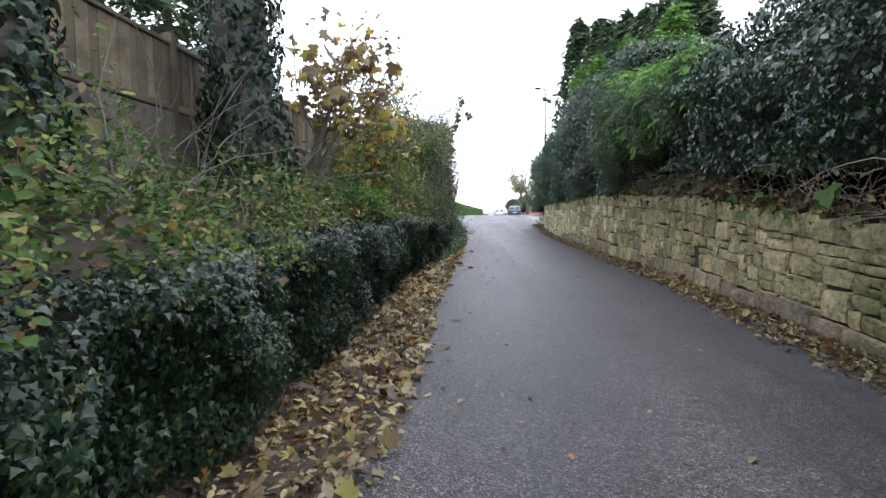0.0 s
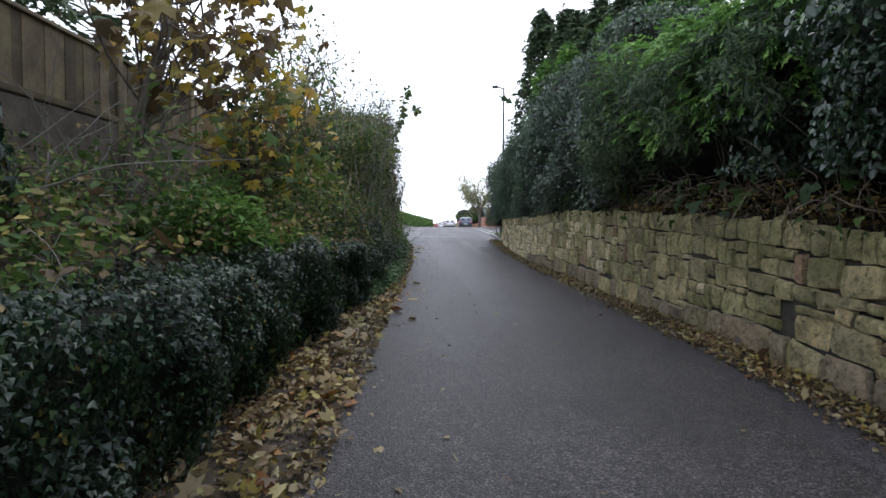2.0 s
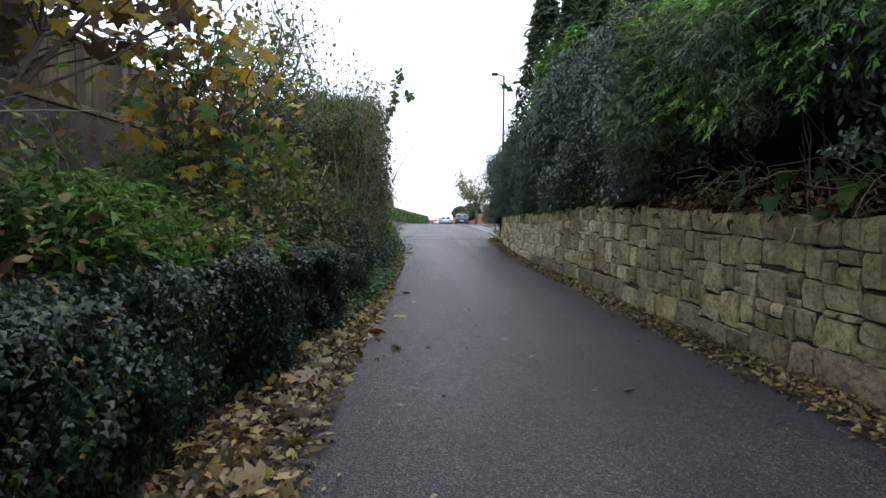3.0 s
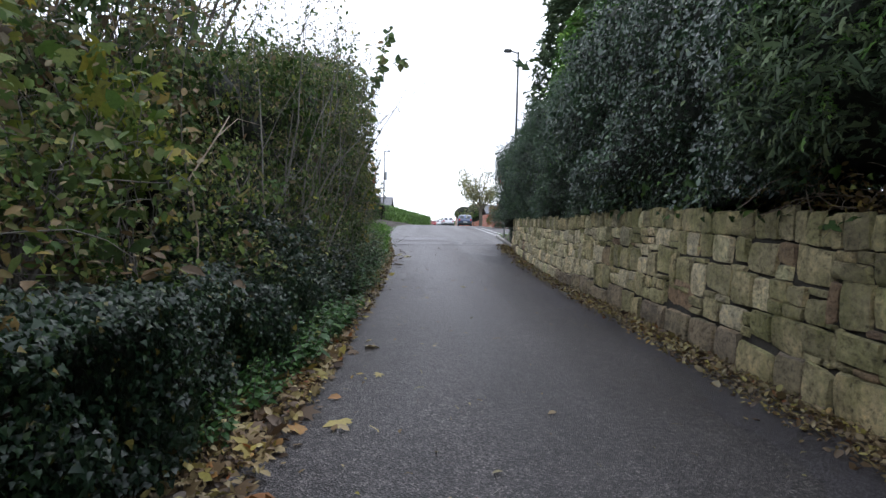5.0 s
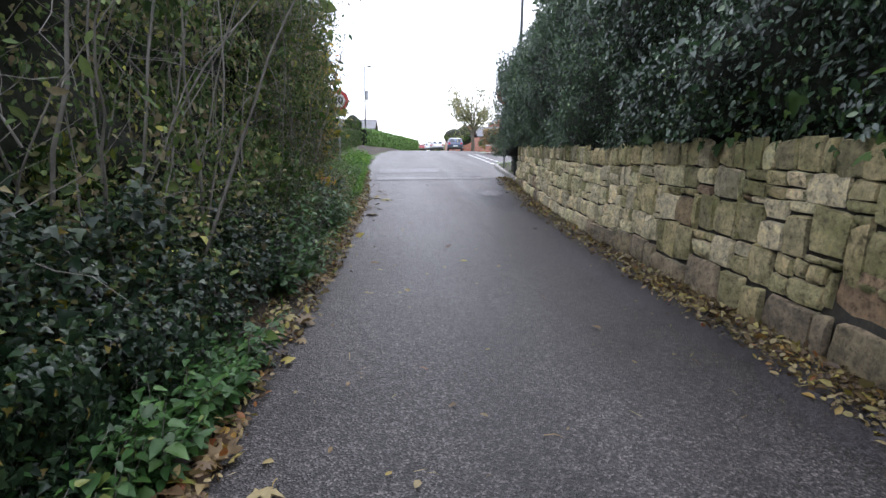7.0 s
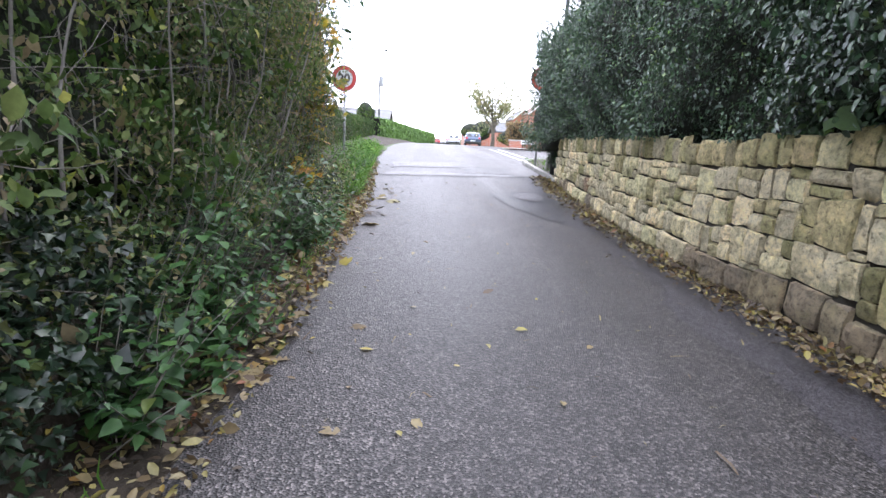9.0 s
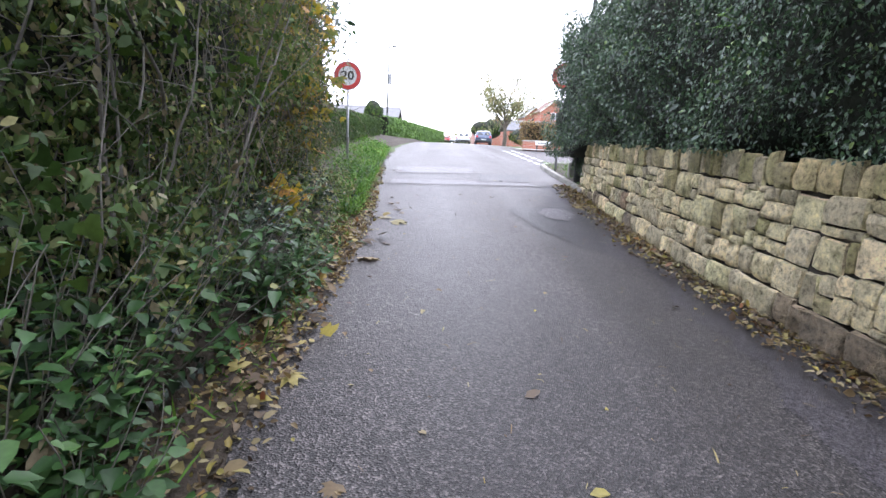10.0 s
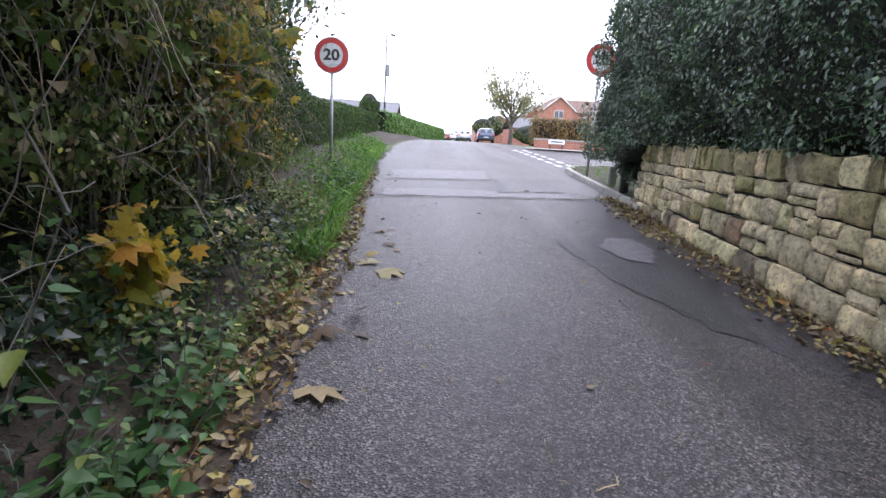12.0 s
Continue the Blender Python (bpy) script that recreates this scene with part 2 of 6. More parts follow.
def asphalt(name, dark, light, chips):
    mat, nn, ll, bs = nodes_of(name)
    big = noisenode(nn, ll, 0.55, 5.0)
    r = rampnode(nn, [(0.3, dark), (0.7, light)])
    ll.new(big.outputs["Fac"], r.inputs[0])
    # wheel tracks run along the lane
    tc = nn.new("ShaderNodeTexCoord")
    mp = nn.new("ShaderNodeMapping")
    mp.inputs["Scale"].default_value = (1.3, 0.07, 0.07)
    ll.new(tc.outputs["Object"], mp.inputs["Vector"])
    tr = nn.new("ShaderNodeTexNoise")
    tr.inputs["Scale"].default_value, tr.inputs["Detail"].default_value = 1.0, 3.0
    ll.new(mp.outputs[0], tr.inputs["Vector"])
    rr = rampnode(nn, [(0.36, (0.68, 0.67, 0.69)), (0.64, (1.35, 1.33, 1.35))])
    ll.new(tr.outputs["Fac"], rr.inputs[0])
    col = mixnode(nn, ll, r.outputs[0], rr.outputs[0], 0.8, "MULTIPLY")
    vor = nn.new("ShaderNodeTexVoronoi")
    vor.inputs["Scale"].default_value = 118.0
    ll.new(tc.outputs["Object"], vor.inputs["Vector"])
    vr = rampnode(nn, [(0.0, (0.15, 0.15, 0.16)), (0.45, (0.6, 0.6, 0.6)), (0.82, (1.6, 1.58, 1.56)), (0.98, chips)])
    sep = nn.new("ShaderNodeSeparateColor")
    ll.new(vor.outputs["Color"], sep.inputs[0])
    ll.new(sep.outputs[0], vr.inputs[0])
    col = mixnode(nn, ll, col, vr.outputs[0], 1.0, "MULTIPLY")
    mot = noisenode(nn, ll, 14.0, 6.0, 0.7)
    mo = rampnode(nn, [(0.3, (0.6, 0.6, 0.61)), (0.55, (1.0, 1.0, 1.0)), (0.75, (1.45, 1.42, 1.4))])
    ll.new(mot.outputs["Fac"], mo.inputs[0])
    col = mixnode(nn, ll, col, mo.outputs[0], 0.85, "MULTIPLY")
    ll.new(col, bs.inputs["Base Color"])
    rg = rampnode(nn, [(0.3, (0.42,) * 3), (0.7, (0.56,) * 3)])
    ll.new(tr.outputs["Fac"], rg.inputs[0])
    ll.new(rg.outputs[0], bs.inputs["Roughness"])
    bs.inputs["Specular IOR Level"].default_value = 0.36
    n1 = bumpnode(nn, ll, vor.outputs["Distance"], 0.8, 0.006, bs)
    fine = noisenode(nn, ll, 240.0, 3.0)
    bumpnode(nn, ll, fine.outputs["Fac"], 0.4, 0.003, bs, n1)
    return mat


def stonemat(name, tone, clean=0.46, sooty=0.52):
    """Sandstone: each stone has its own tone; moss and soot in drifts; shade of hollows put into the colour."""
    mat, nn, ll, bs = nodes_of(name)
    oi = nn.new("ShaderNodeObjectInfo")
    geo = nn.new("ShaderNodeNewGeometry")
    tc = nn.new("ShaderNodeTexCoord")
    add = nn.new("ShaderNodeMath")
    add.operation = "ADD"
    ll.new(oi.outputs["Random"], add.inputs[0])
    ll.new(geo.outputs["Random Per Island"], add.inputs[1])
    fr = nn.new("ShaderNodeMath")
    fr.operation = "FRACT"
    ll.new(add.outputs[0], fr.inputs[0])
    r = rampnode(nn, [(0.0, tuple(c * 0.62 for c in tone)), (0.3, tone), (0.55, (tone[0] * 1.15, tone[1] * 1.12, tone[2] * 1.05)), (0.8, (tone[0] * 0.92, tone[1] * 0.98, tone[2] * 0.85)), (1.0, (tone[0] * 1.35, tone[1] * 1.25, tone[2] * 1.2))])
    ll.new(fr.outputs[0], r.inputs[0])

    def world_noise(scale, detail, rough=0.6):
        n = nn.new("ShaderNodeTexNoise")
        n.inputs["Scale"].default_value, n.inputs["Detail"].default_value, n.inputs["Roughness"].default_value = scale, detail, rough
        ll.new(geo.outputs["Position"], n.inputs["Vector"])
        return n
    mid = world_noise(9.0, 6.0, 0.7)
    # tone variation that also paints shade into the hollows bumped by this noise
    mr = rampnode(nn, [(0.3, (0.42, 0.4, 0.36)), (0.5, (1, 1, 1)), (0.72, (1.4, 1.36, 1.25))])
    ll.new(mid.outputs["Fac"], mr.inputs[0])
    col = mixnode(nn, ll, r.outputs[0], mr.outputs[0], 0.85, "MULTIPLY")
    moss = world_noise(1.7, 7.0, 0.68)
    ms = rampnode(nn, [(clean, (0, 0, 0)), (clean + 0.2, (0.75, 0.75, 0.75))])
    ll.new(moss.outputs["Fac"], ms.inputs[0])
    col = mixnode(nn, ll, col, (0.17, 0.175, 0.05), ms.outputs[0])
    soot = world_noise(3.1, 5.0, 0.7)
    so = rampnode(nn, [(sooty, (0, 0, 0)), (sooty + 0.2, (0.7, 0.7, 0.7))])
    ll.new(soot.outputs["Fac"], so.inputs[0])
    col = mixnode(nn, ll, col, (0.06, 0.052, 0.04), so.outputs[0])
    pit = world_noise(22.0, 6.0, 0.75)
    # pits coloured dark as if shaded, on top of the bump below
    pr = rampnode(nn, [(0.34, (0.25, 0.23, 0.2)), (0.47, (0.9, 0.9, 0.89)), (0.68, (1.3, 1.27, 1.2))])
    ll.new(pit.outputs["Fac"], pr.inputs[0])
    col = mixnode(nn, ll, col, pr.outputs[0], 0.9, "MULTIPLY")
    ll.new(col, bs.inputs["Base Color"])
    bs.inputs["Roughness"].default_value = 0.92
    grain = world_noise(45.0, 6.0, 0.75)
    n1 = bumpnode(nn, ll, mid.outputs["Fac"], 1.0, 0.06, bs)
    n2 = bumpnode(nn, ll, pit.outputs["Fac"], 1.0, 0.04, bs, n1)
    bumpnode(nn, ll, grain.outputs["Fac"], 1.0, 0.015, bs, n2)
    return mat


IVY = leafmat("ivy_leaf", [(0.0, (0.006, 0.017, 0.009)), (0.5, (0.012, 0.030, 0.014)), (0.85, (0.022, 0.046, 0.019)), (0.97, (0.038, 0.065, 0.022)), (1.0, (0.163, 0.120, 0.027))], 0.38, 0.12, 0.36)
LAUREL = leafmat("hedge_leaf", [(0.0, (0.017, 0.044, 0.021)), (0.6, (0.037, 0.087, 0.037)), (0.93, (0.067, 0.147, 0.052)), (1.0, (0.176, 0.250, 0.074))], 0.42, 0.15, 0.75)
DARKLAUREL = leafmat("dark_laurel_leaf", [(0.0, (0.012, 0.030, 0.014)), (0.6, (0.025, 0.059, 0.025)), (0.93, (0.046, 0.100, 0.035)), (1.0, (0.120, 0.170, 0.050))], 0.38, 0.15, 0.5)
HOLLY = leafmat("holly_leaf", [(0.0, (0.013, 0.033, 0.017)), (0.6, (0.028, 0.064, 0.03)), (0.93, (0.05, 0.108, 0.042)), (1.0, (0.12, 0.170, 0.050))], 0.33, 0.12, 0.7)
BRIGHT = leafmat("bright_leaf", [(0.0, (0.06, 0.14, 0.026)), (0.6, (0.12, 0.245, 0.042)), (1.0, (0.21, 0.33, 0.07))], 0.62, 0.4, 0.25)
GREEN = leafmat("green_leaf", [(0.0, (0.021, 0.046, 0.011)), (0.6, (0.049, 0.098, 0.020)), (0.93, (0.080, 0.134, 0.027)), (1.0, (0.147, 0.147, 0.037))], 0.6, 0.3, 0.25)
BRAMBLE = leafmat("bramble_leaf", [(0.0, (0.040, 0.080, 0.023)), (0.45, (0.100, 0.173, 0.040)), (0.75, (0.186, 0.226, 0.060)), (0.9, (0.226, 0.180, 0.080)), (1.0, (0.160, 0.093, 0.053))], 0.62, 0.35, 0.25)
THICKET = leafmat("thicket_leaf", [(0.0, (0.051, 0.086, 0.035)), (0.4, (0.104, 0.159, 0.051)), (0.7, (0.173, 0.215, 0.077)), (0.85, (0.224, 0.173, 0.112)), (0.96, (0.294, 0.259, 0.173)), (1.0, (0.517, 0.517, 0.121))], 0.6, 0.3, 0.25)
NETTLE = leafmat("nettle_leaf", [(0.0, (0.025, 0.068, 0.021)), (0.6, (0.047, 0.120, 0.033)), (0.95, (0.075, 0.159, 0.040)), (1.0, (0.191, 0.199, 0.048))], 0.5, 0.3, 0.4)
YELLOWGREEN = leafmat("yellow_green_leaf", [(0.0, (0.076, 0.136, 0.025)), (0.5, (0.162, 0.230, 0.038)), (0.9, (0.281, 0.306, 0.051)), (1.0, (0.357, 0.281, 0.043))], 0.5, 0.45, 0.35)
YELLOW = leafmat("yellow_leaf", [(0.0, (0.180, 0.213, 0.033)), (0.35, (0.410, 0.344, 0.041)), (0.7, (0.574, 0.410, 0.049)), (1.0, (0.508, 0.246, 0.049))], 0.5, 0.45)
BROWNLEAF = leafmat("brown_leaf", [(0.0, (0.078, 0.052, 0.029)), (0.5, (0.169, 0.111, 0.052)), (0.8, (0.286, 0.208, 0.078)), (1.0, (0.390, 0.312, 0.065))], 0.6, 0.35)
LITTER = leafmat("fallen_leaf", [(0.0, (0.041, 0.025, 0.015)), (0.25, (0.104, 0.065, 0.033)), (0.5, (0.200, 0.141, 0.067)), (0.75, (0.311, 0.259, 0.141)), (0.92, (0.311, 0.266, 0.059)), (1.0, (0.237, 0.074, 0.022))], 0.6, 0.2)
CONIFER = leafmat("conifer_spray", [(0.0, (0.059, 0.092, 0.059)), (0.6, (0.101, 0.151, 0.085)), (1.0, (0.169, 0.227, 0.119))], 0.62, 0.25, 0.25)
CONIFER_PALE = leafmat("pale_conifer_spray", [(0.0, (0.105, 0.231, 0.062)), (0.6, (0.179, 0.357, 0.084)), (1.0, (0.315, 0.504, 0.126))], 0.62, 0.3, 0.25)
GRASS = leafmat("grass_blade", [(0.0, (0.053, 0.128, 0.019)), (0.6, (0.098, 0.225, 0.030)), (0.95, (0.150, 0.270, 0.045)), (1.0, (0.240, 0.225, 0.090))], 0.62, 0.4, 0.25)
AIRY = leafmat("thin_autumn_leaf", [(0.0, (0.176, 0.203, 0.101)), (0.6, (0.297, 0.311, 0.162)), (1.0, (0.405, 0.351, 0.203))], 0.6, 0.5)
FARGREEN = leafmat("far_leaf", [(0.0, (0.070, 0.140, 0.035)), (1.0, (0.168, 0.308, 0.063))], 0.6, 0.3)
TANLEAF = leafmat("beech_leaf", [(0.0, (0.12, 0.07, 0.03)), (0.6, (0.25, 0.15, 0.06)), (1.0, (0.3, 0.24, 0.06))], 0.6, 0.3)
# near-black: stands in for shade seen through gaps in the leaves
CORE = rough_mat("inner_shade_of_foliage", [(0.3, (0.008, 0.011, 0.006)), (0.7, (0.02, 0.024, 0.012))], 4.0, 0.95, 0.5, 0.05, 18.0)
BARK = rough_mat("bark", [(0.3, (0.06, 0.05, 0.038)), (0.7, (0.14, 0.12, 0.09))], 5.0, 0.9, 0.6, 0.02, 35.0)
TWIG = rough_mat("twig", [(0.3, (0.085, 0.078, 0.066)), (0.7, (0.21, 0.195, 0.17))], 3.0, 0.85, 0.2, 0.004, 60.0)
DEADSTEM = rough_mat("dead_stem", [(0.3, (0.16, 0.12, 0.085)), (0.7, (0.34, 0.28, 0.21))], 3.0, 0.9, 0.2, 0.004, 60.0)
SOIL = rough_mat("leaf_mould", [(0.3, (0.022, 0.016, 0.011)), (0.55, (0.042, 0.032, 0.021)), (0.75, (0.072, 0.056, 0.034))], 2.5, 0.95, 0.8, 0.03, 22.0)
TURF = rough_mat("turf", [(0.3, (0.04, 0.06, 0.015)), (0.7, (0.08, 0.12, 0.03))], 0.6, 0.95, 0.8, 0.04, 15.0)
ROAD = asphalt("asphalt", (0.032, 0.0295, 0.0285), (0.051, 0.0475, 0.046), (3.5, 3.4, 3.3))
PATCH = asphalt("dark_asphalt_patch", (0.024, 0.024, 0.026), (0.036, 0.035, 0.037), (1.5, 1.5, 1.5))
WORN = asphalt("pale_worn_asphalt", (0.085, 0.082, 0.086), (0.12, 0.115, 0.12), (1.7, 1.7, 1.7))
STONE = stonemat("sandstone", (0.53, 0.46, 0.265), 0.43, 0.56)
PALESTONE = stonemat("pale_sandstone", (0.72, 0.635, 0.42), 0.55, 0.6)
REDSTONE = stonemat("brown_sandstone", (0.36, 0.255, 0.165), 0.7)
PLINTH = stonemat("damp_brown_sandstone", (0.34, 0.275, 0.19), 0.58, 0.5)
JOINT = rough_mat("dark_joint", [(0.3, (0.022, 0.019, 0.015)), (0.7, (0.055, 0.048, 0.035))], 6.0, 0.95, 0.6, 0.02, 30.0)
KERB = rough_mat("kerb_concrete", [(0.3, (0.2, 0.19, 0.165)), (0.7, (0.34, 0.33, 0.3))], 3.0, 0.9, 0.3, 0.006, 60.0, random=0.15)
FENCEWOOD = rough_mat("weathered_fence_wood", [(0.25, (0.05, 0.041, 0.028)), (0.5, (0.125, 0.096, 0.058)), (0.75, (0.165, 0.145, 0.07))], 3.2, 0.88, 0.4, 0.006, 30.0, random=0.38)
PAINT = rough_mat("road_paint", [(0.3, (0.45, 0.45, 0.44)), (0.7, (0.75, 0.75, 0.73))], 9.0, 0.7, 0.2, 0.003, 90.0)
METAL = rough_mat("galvanised_metal", [(0.3, (0.3, 0.31, 0.32)), (0.7, (0.42, 0.43, 0.44))], 8.0, 0.5, 0.1, 0.002, 80.0, metal=0.6)
DARKMETAL = rough_mat("dark_lamp_metal", [(0.3, (0.06, 0.065, 0.065)), (0.7, (0.1, 0.105, 0.105))], 8.0, 0.5, 0.1, 0.002, 80.0, metal=0.3)

# ---- ground, road ----
EDGE_L = curve([(-20, -0.9), (0, -0.75), (2.5, -0.6), (3.6, -0.5), (7, -0.45), (10, -0.36), (12, -0.22), (14, -0.13), (16, -0.05), (21, -0.07), (25, -0.35), (30, -0.5), (36, -0.55), (60, 1.1), (150, 8)])
BASE_L = curve([(-20, -1.6), (0, -1.32), (3, -1.23), (7.7, -1.04), (8.7, -0.92), (10, -0.72), (11.2, -0.58), (12.4, -0.42), (14, -0.33), (17, -0.2), (20, -0.22), (25, -0.5), (30, -0.7), (36, -0.9), (60, 0.7)])
WALL_X = curve([(-20, 2.75), (0, 3.0), (4, 3.12), (7, 3.24), (11, 3.43), (14, 3.48), (17, 3.41), (20, 3.37), (22, 3.42), (24.4, 3.66), (30, 4.3)])
WALL_H = curve([(-20, 1.05), (4, 1.06), (6, 1.17), (9, 1.34), (12, 1.46), (14.4, 1.49), (16.3, 1.42), (18, 1.28), (20, 1.2), (22, 1.05), (24.4, 0.92)])
EDGE_R = curve([(-20, 2.9), (24, 3.6), (26, 3.72), (28, 3.86), (29.2, 3.98), (30, 4.6), (31, 6), (38.5, 6), (39.2, 5.2), (60, 6.9), (150, 14)])

gx = np.array([-400, -150, -60, -30, -15, -8, -4, -2, 0, 1.8, 3.4, 4, 6, 10, 16, 30, 60, 150, 400.0])
gy = np.concatenate([[-300, -100, -40], np.arange(-20, 60, 1.0), [60, 70, 80, 100, 130, 180, 300, 600, 1500]])
V, F = sheet(gx, gy, lambda x, y: GZ(x, y) - 0.03)
thing("ground", mesh_of("ground", V, F, TURF), "earth and turf ground that the lane climbs through", "ground", kind="structure")


def road_z(x, y):
    p = np.stack([x.ravel(), y.ravel(), 0 * x.ravel()], -1)
    return GZ(x, y) + 0.008 * lump(p, 0.35, 3).reshape(x.shape) + 0.004


ry = np.concatenate([np.arange(-20, 45, 0.25), np.arange(45, 150, 2.0)])
lo, hi = EDGE_L(ry), EDGE_R(ry) + 0.05
lo = lo + 0.05 * np.sin(ry * 2.1) + 0.03 * np.sin(ry * 5.3)
rx = lo[:, None] + (hi - lo)[:, None] * np.linspace(0, 1, 25)[None]
V, F = sheet(rx, ry, road_z)
road = thing("road", mesh_of("road", V, F, ROAD), "worn grey asphalt lane with loose chippings and a ragged edge", "road", kind="structure")
V, F = sheet(np.linspace(5.9, 60, 40), np.linspace(30.9, 38.6, 12), lambda x, y: GZ(x, y) + 0.001)
thing("side_road", mesh_of("side_road", V, F, ROAD), "grey asphalt side road that joins at the junction", "road", kind="structure")


def strip_z(dz):
    return lambda x, y: road_z(np.asarray(x, float), np.asarray(y, float)) + dz


# ---- earth bank behind the ivy-clad retaining wall ----
BANK_H = curve([(-20, 0.85), (8, 0.85), (10, 0.75), (12, 0.5), (15, 0.3), (20, 0.15), (30, 0.1), (60, 0.05)])
by = np.arange(-20, 60, 0.5)
prof = [(0.3, -0.04, 0), (0.0, 0.0, 0.1), (-0.06, 0.0, 0.95), (-0.5, 0.08, 1.0), (-1.2, 0.22, 1.15), (-2.0, 0.32, 1.25), (-8, 0.3, 1.3), (-30, -0.3, 0.8)]
bx = BASE_L(by)[:, None] - 0.15 + np.array([p[0] for p in prof])[None]
bz = GZ(0, by)[:, None] + np.array([p[1] for p in prof])[None] + BANK_H(by)[:, None] * np.array([p[2] for p in prof])[None]
V, F = sheet(bx, by, lambda x, y: bz)
thing("bank", mesh_of("bank", V, F, SOIL), "dark earth bank held by the overgrown edge of the lane", "bank", kind="structure")
# ground behind the stone wall
prof = [(0.2, -0.12), (1.2, 0.0), (6, 0.1), (30, -0.4)]
by = np.arange(-20, 24.3, 0.5)
bx = WALL_X(by)[:, None] + np.array([p[0] for p in prof])[None]
bz = GZ(3.4, by)[:, None] + WALL_H(by)[:, None] + np.array([p[1] for p in prof])[None]
V, F = sheet(bx, by, lambda x, y: bz)
thing("garden_ground", mesh_of("garden_ground", V, F, SOIL), "raised dark garden earth behind the stone wall", "ground", kind="structure")

# ---- stone wall ----
by = np.arange(-20, 24.5, 0.5)
W, H, g0 = WALL_X(by), WALL_H(by), GZ(3.4, by)
sec = np.stack([np.stack([W + 0.036, by, g0 - 0.1], -1), np.stack([W + 0.13, by, g0 + H - 0.1], -1), np.stack([W + 0.42, by, g0 + H - 0.1], -1), np.stack([W + 0.45, by, g0 - 0.1], -1)], 1)
n = len(by)
F = [(i * 4 + j, i * 4 + j + 1, (i + 1) * 4 + j + 1, (i + 1) * 4 + j) for i in range(n - 1) for j in range(3)] + [(0, 1, 2, 3), (n * 4 - 1, n * 4 - 2, n * 4 - 3, n * 4 - 4)]
wall = thing("stone_wall", mesh_of("stone_wall", sec.reshape(-1, 3), F, JOINT, False), "coursed rubble wall of mossy tan sandstone with upright coping stones", "wall", kind="structure")


# ---- foliage masses ----
def mass(name, y0, y1, face, zlo, zhi, depth, side, per_m2, size, shape, mat, label, category, bulge=0.25, rough=0.18, seed=1, wild=0.6, tip=(0, 0, -1), tip_wild=0.5, top=0.3, ends=True, deep=0.3, lscale=0.55, keep=None, group="", skirt=0.0, spread=0.3, clump=1.0, gap=0.5, accents=()):
    """A hedge or thicket: a lumpy core painted near-black as inner shade, and a skin of leaves. side +1: its face looks
    to -x; -1: to +x.
    """
    r = np.random.default_rng(seed)

    def surf(y, v):
        fx, a, b = face(y), zlo(y), zhi(y)
        up = np.clip(v / (1 - top), 0, 1)
        back = np.clip((v - (1 - top)) / top, 0, 1)
        x = fx - side * bulge * np.sin(np.pi * np.clip(up * 0.9 + 0.05, 0, 1)) + side * depth * back
        z = a + (b - a) * (up - 0.06 * up ** 6) + 0.06 * (b - a) * np.sin(back * math.pi) * (up > 0.999)
        p = np.stack([x, y, z], -1)
        ang = back * math.pi / 2 + np.clip(up - 0.8, 0, 0.2) * 3.5 * (back <= 0)
        nrm = np.stack([-side * np.cos(ang), 0 * y, np.sin(ang)], -1)
        return p, nrm
    # inside: solid core, coloured as the deep shade between the leaves
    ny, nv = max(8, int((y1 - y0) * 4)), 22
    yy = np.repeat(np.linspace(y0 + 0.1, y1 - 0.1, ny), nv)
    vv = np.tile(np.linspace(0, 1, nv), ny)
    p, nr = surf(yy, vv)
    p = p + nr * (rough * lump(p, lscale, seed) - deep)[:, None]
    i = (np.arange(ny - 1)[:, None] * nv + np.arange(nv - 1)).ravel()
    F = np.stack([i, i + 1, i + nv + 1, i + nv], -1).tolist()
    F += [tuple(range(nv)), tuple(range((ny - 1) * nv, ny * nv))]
    # backing sheet in the core's near-black, painting the shade under the overhang
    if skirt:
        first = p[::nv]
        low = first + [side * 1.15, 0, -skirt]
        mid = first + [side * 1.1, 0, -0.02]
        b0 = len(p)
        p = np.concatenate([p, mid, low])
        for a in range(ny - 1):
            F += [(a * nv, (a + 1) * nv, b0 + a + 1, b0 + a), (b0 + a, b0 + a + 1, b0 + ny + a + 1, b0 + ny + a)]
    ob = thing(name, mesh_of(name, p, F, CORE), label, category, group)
    # leaves
    ym = (y0 + y1) / 2
    area = (y1 - y0) * (float(zhi(ym) - zlo(ym)) + depth)

    def skin(k, s2, openness, out=0.0):
        """Leaves in tufts: some stand proud and some leave dark gaps."""
        y, v = r.uniform(y0, y1, k), r.uniform(0, 1, k)
        p, nr = surf(y, v)
        tuft = lump(p, 1.5, s2 + 7, 2)
        on = r.uniform(0, 1, k) > openness * np.clip(0.5 - 1.3 * tuft, 0, 1)
        p, nr, tuft, k = p[on], nr[on], tuft[on], int(on.sum())
        turn = np.stack([lump(p, 1.8, s2 + 8 + a, 2) for a in range(3)], -1)
        off = rough * lump(p, lscale, seed) + r.uniform(-deep * 0.9, 0.06, k) + 0.05 * lump(p, 2.5, seed + 5) + clump * 0.13 * tuft + out
        return p + nr * off[:, None], nr + clump * 0.75 * turn
    p, nr = skin(int(area * per_m2), seed, gap)
    if ends:
        ke = int(depth * float(zhi(ym) - zlo(ym)) * per_m2)
        for yc, sgn in ((y0, -1), (y1, 1)):
            ye = np.full(ke, yc)
            pe, _ = surf(ye, np.full(ke, 0.999))
            u = r.uniform(0, 1, ke)
            pe[:, 0] = face(ye) + side * depth * r.uniform(0, 1, ke)
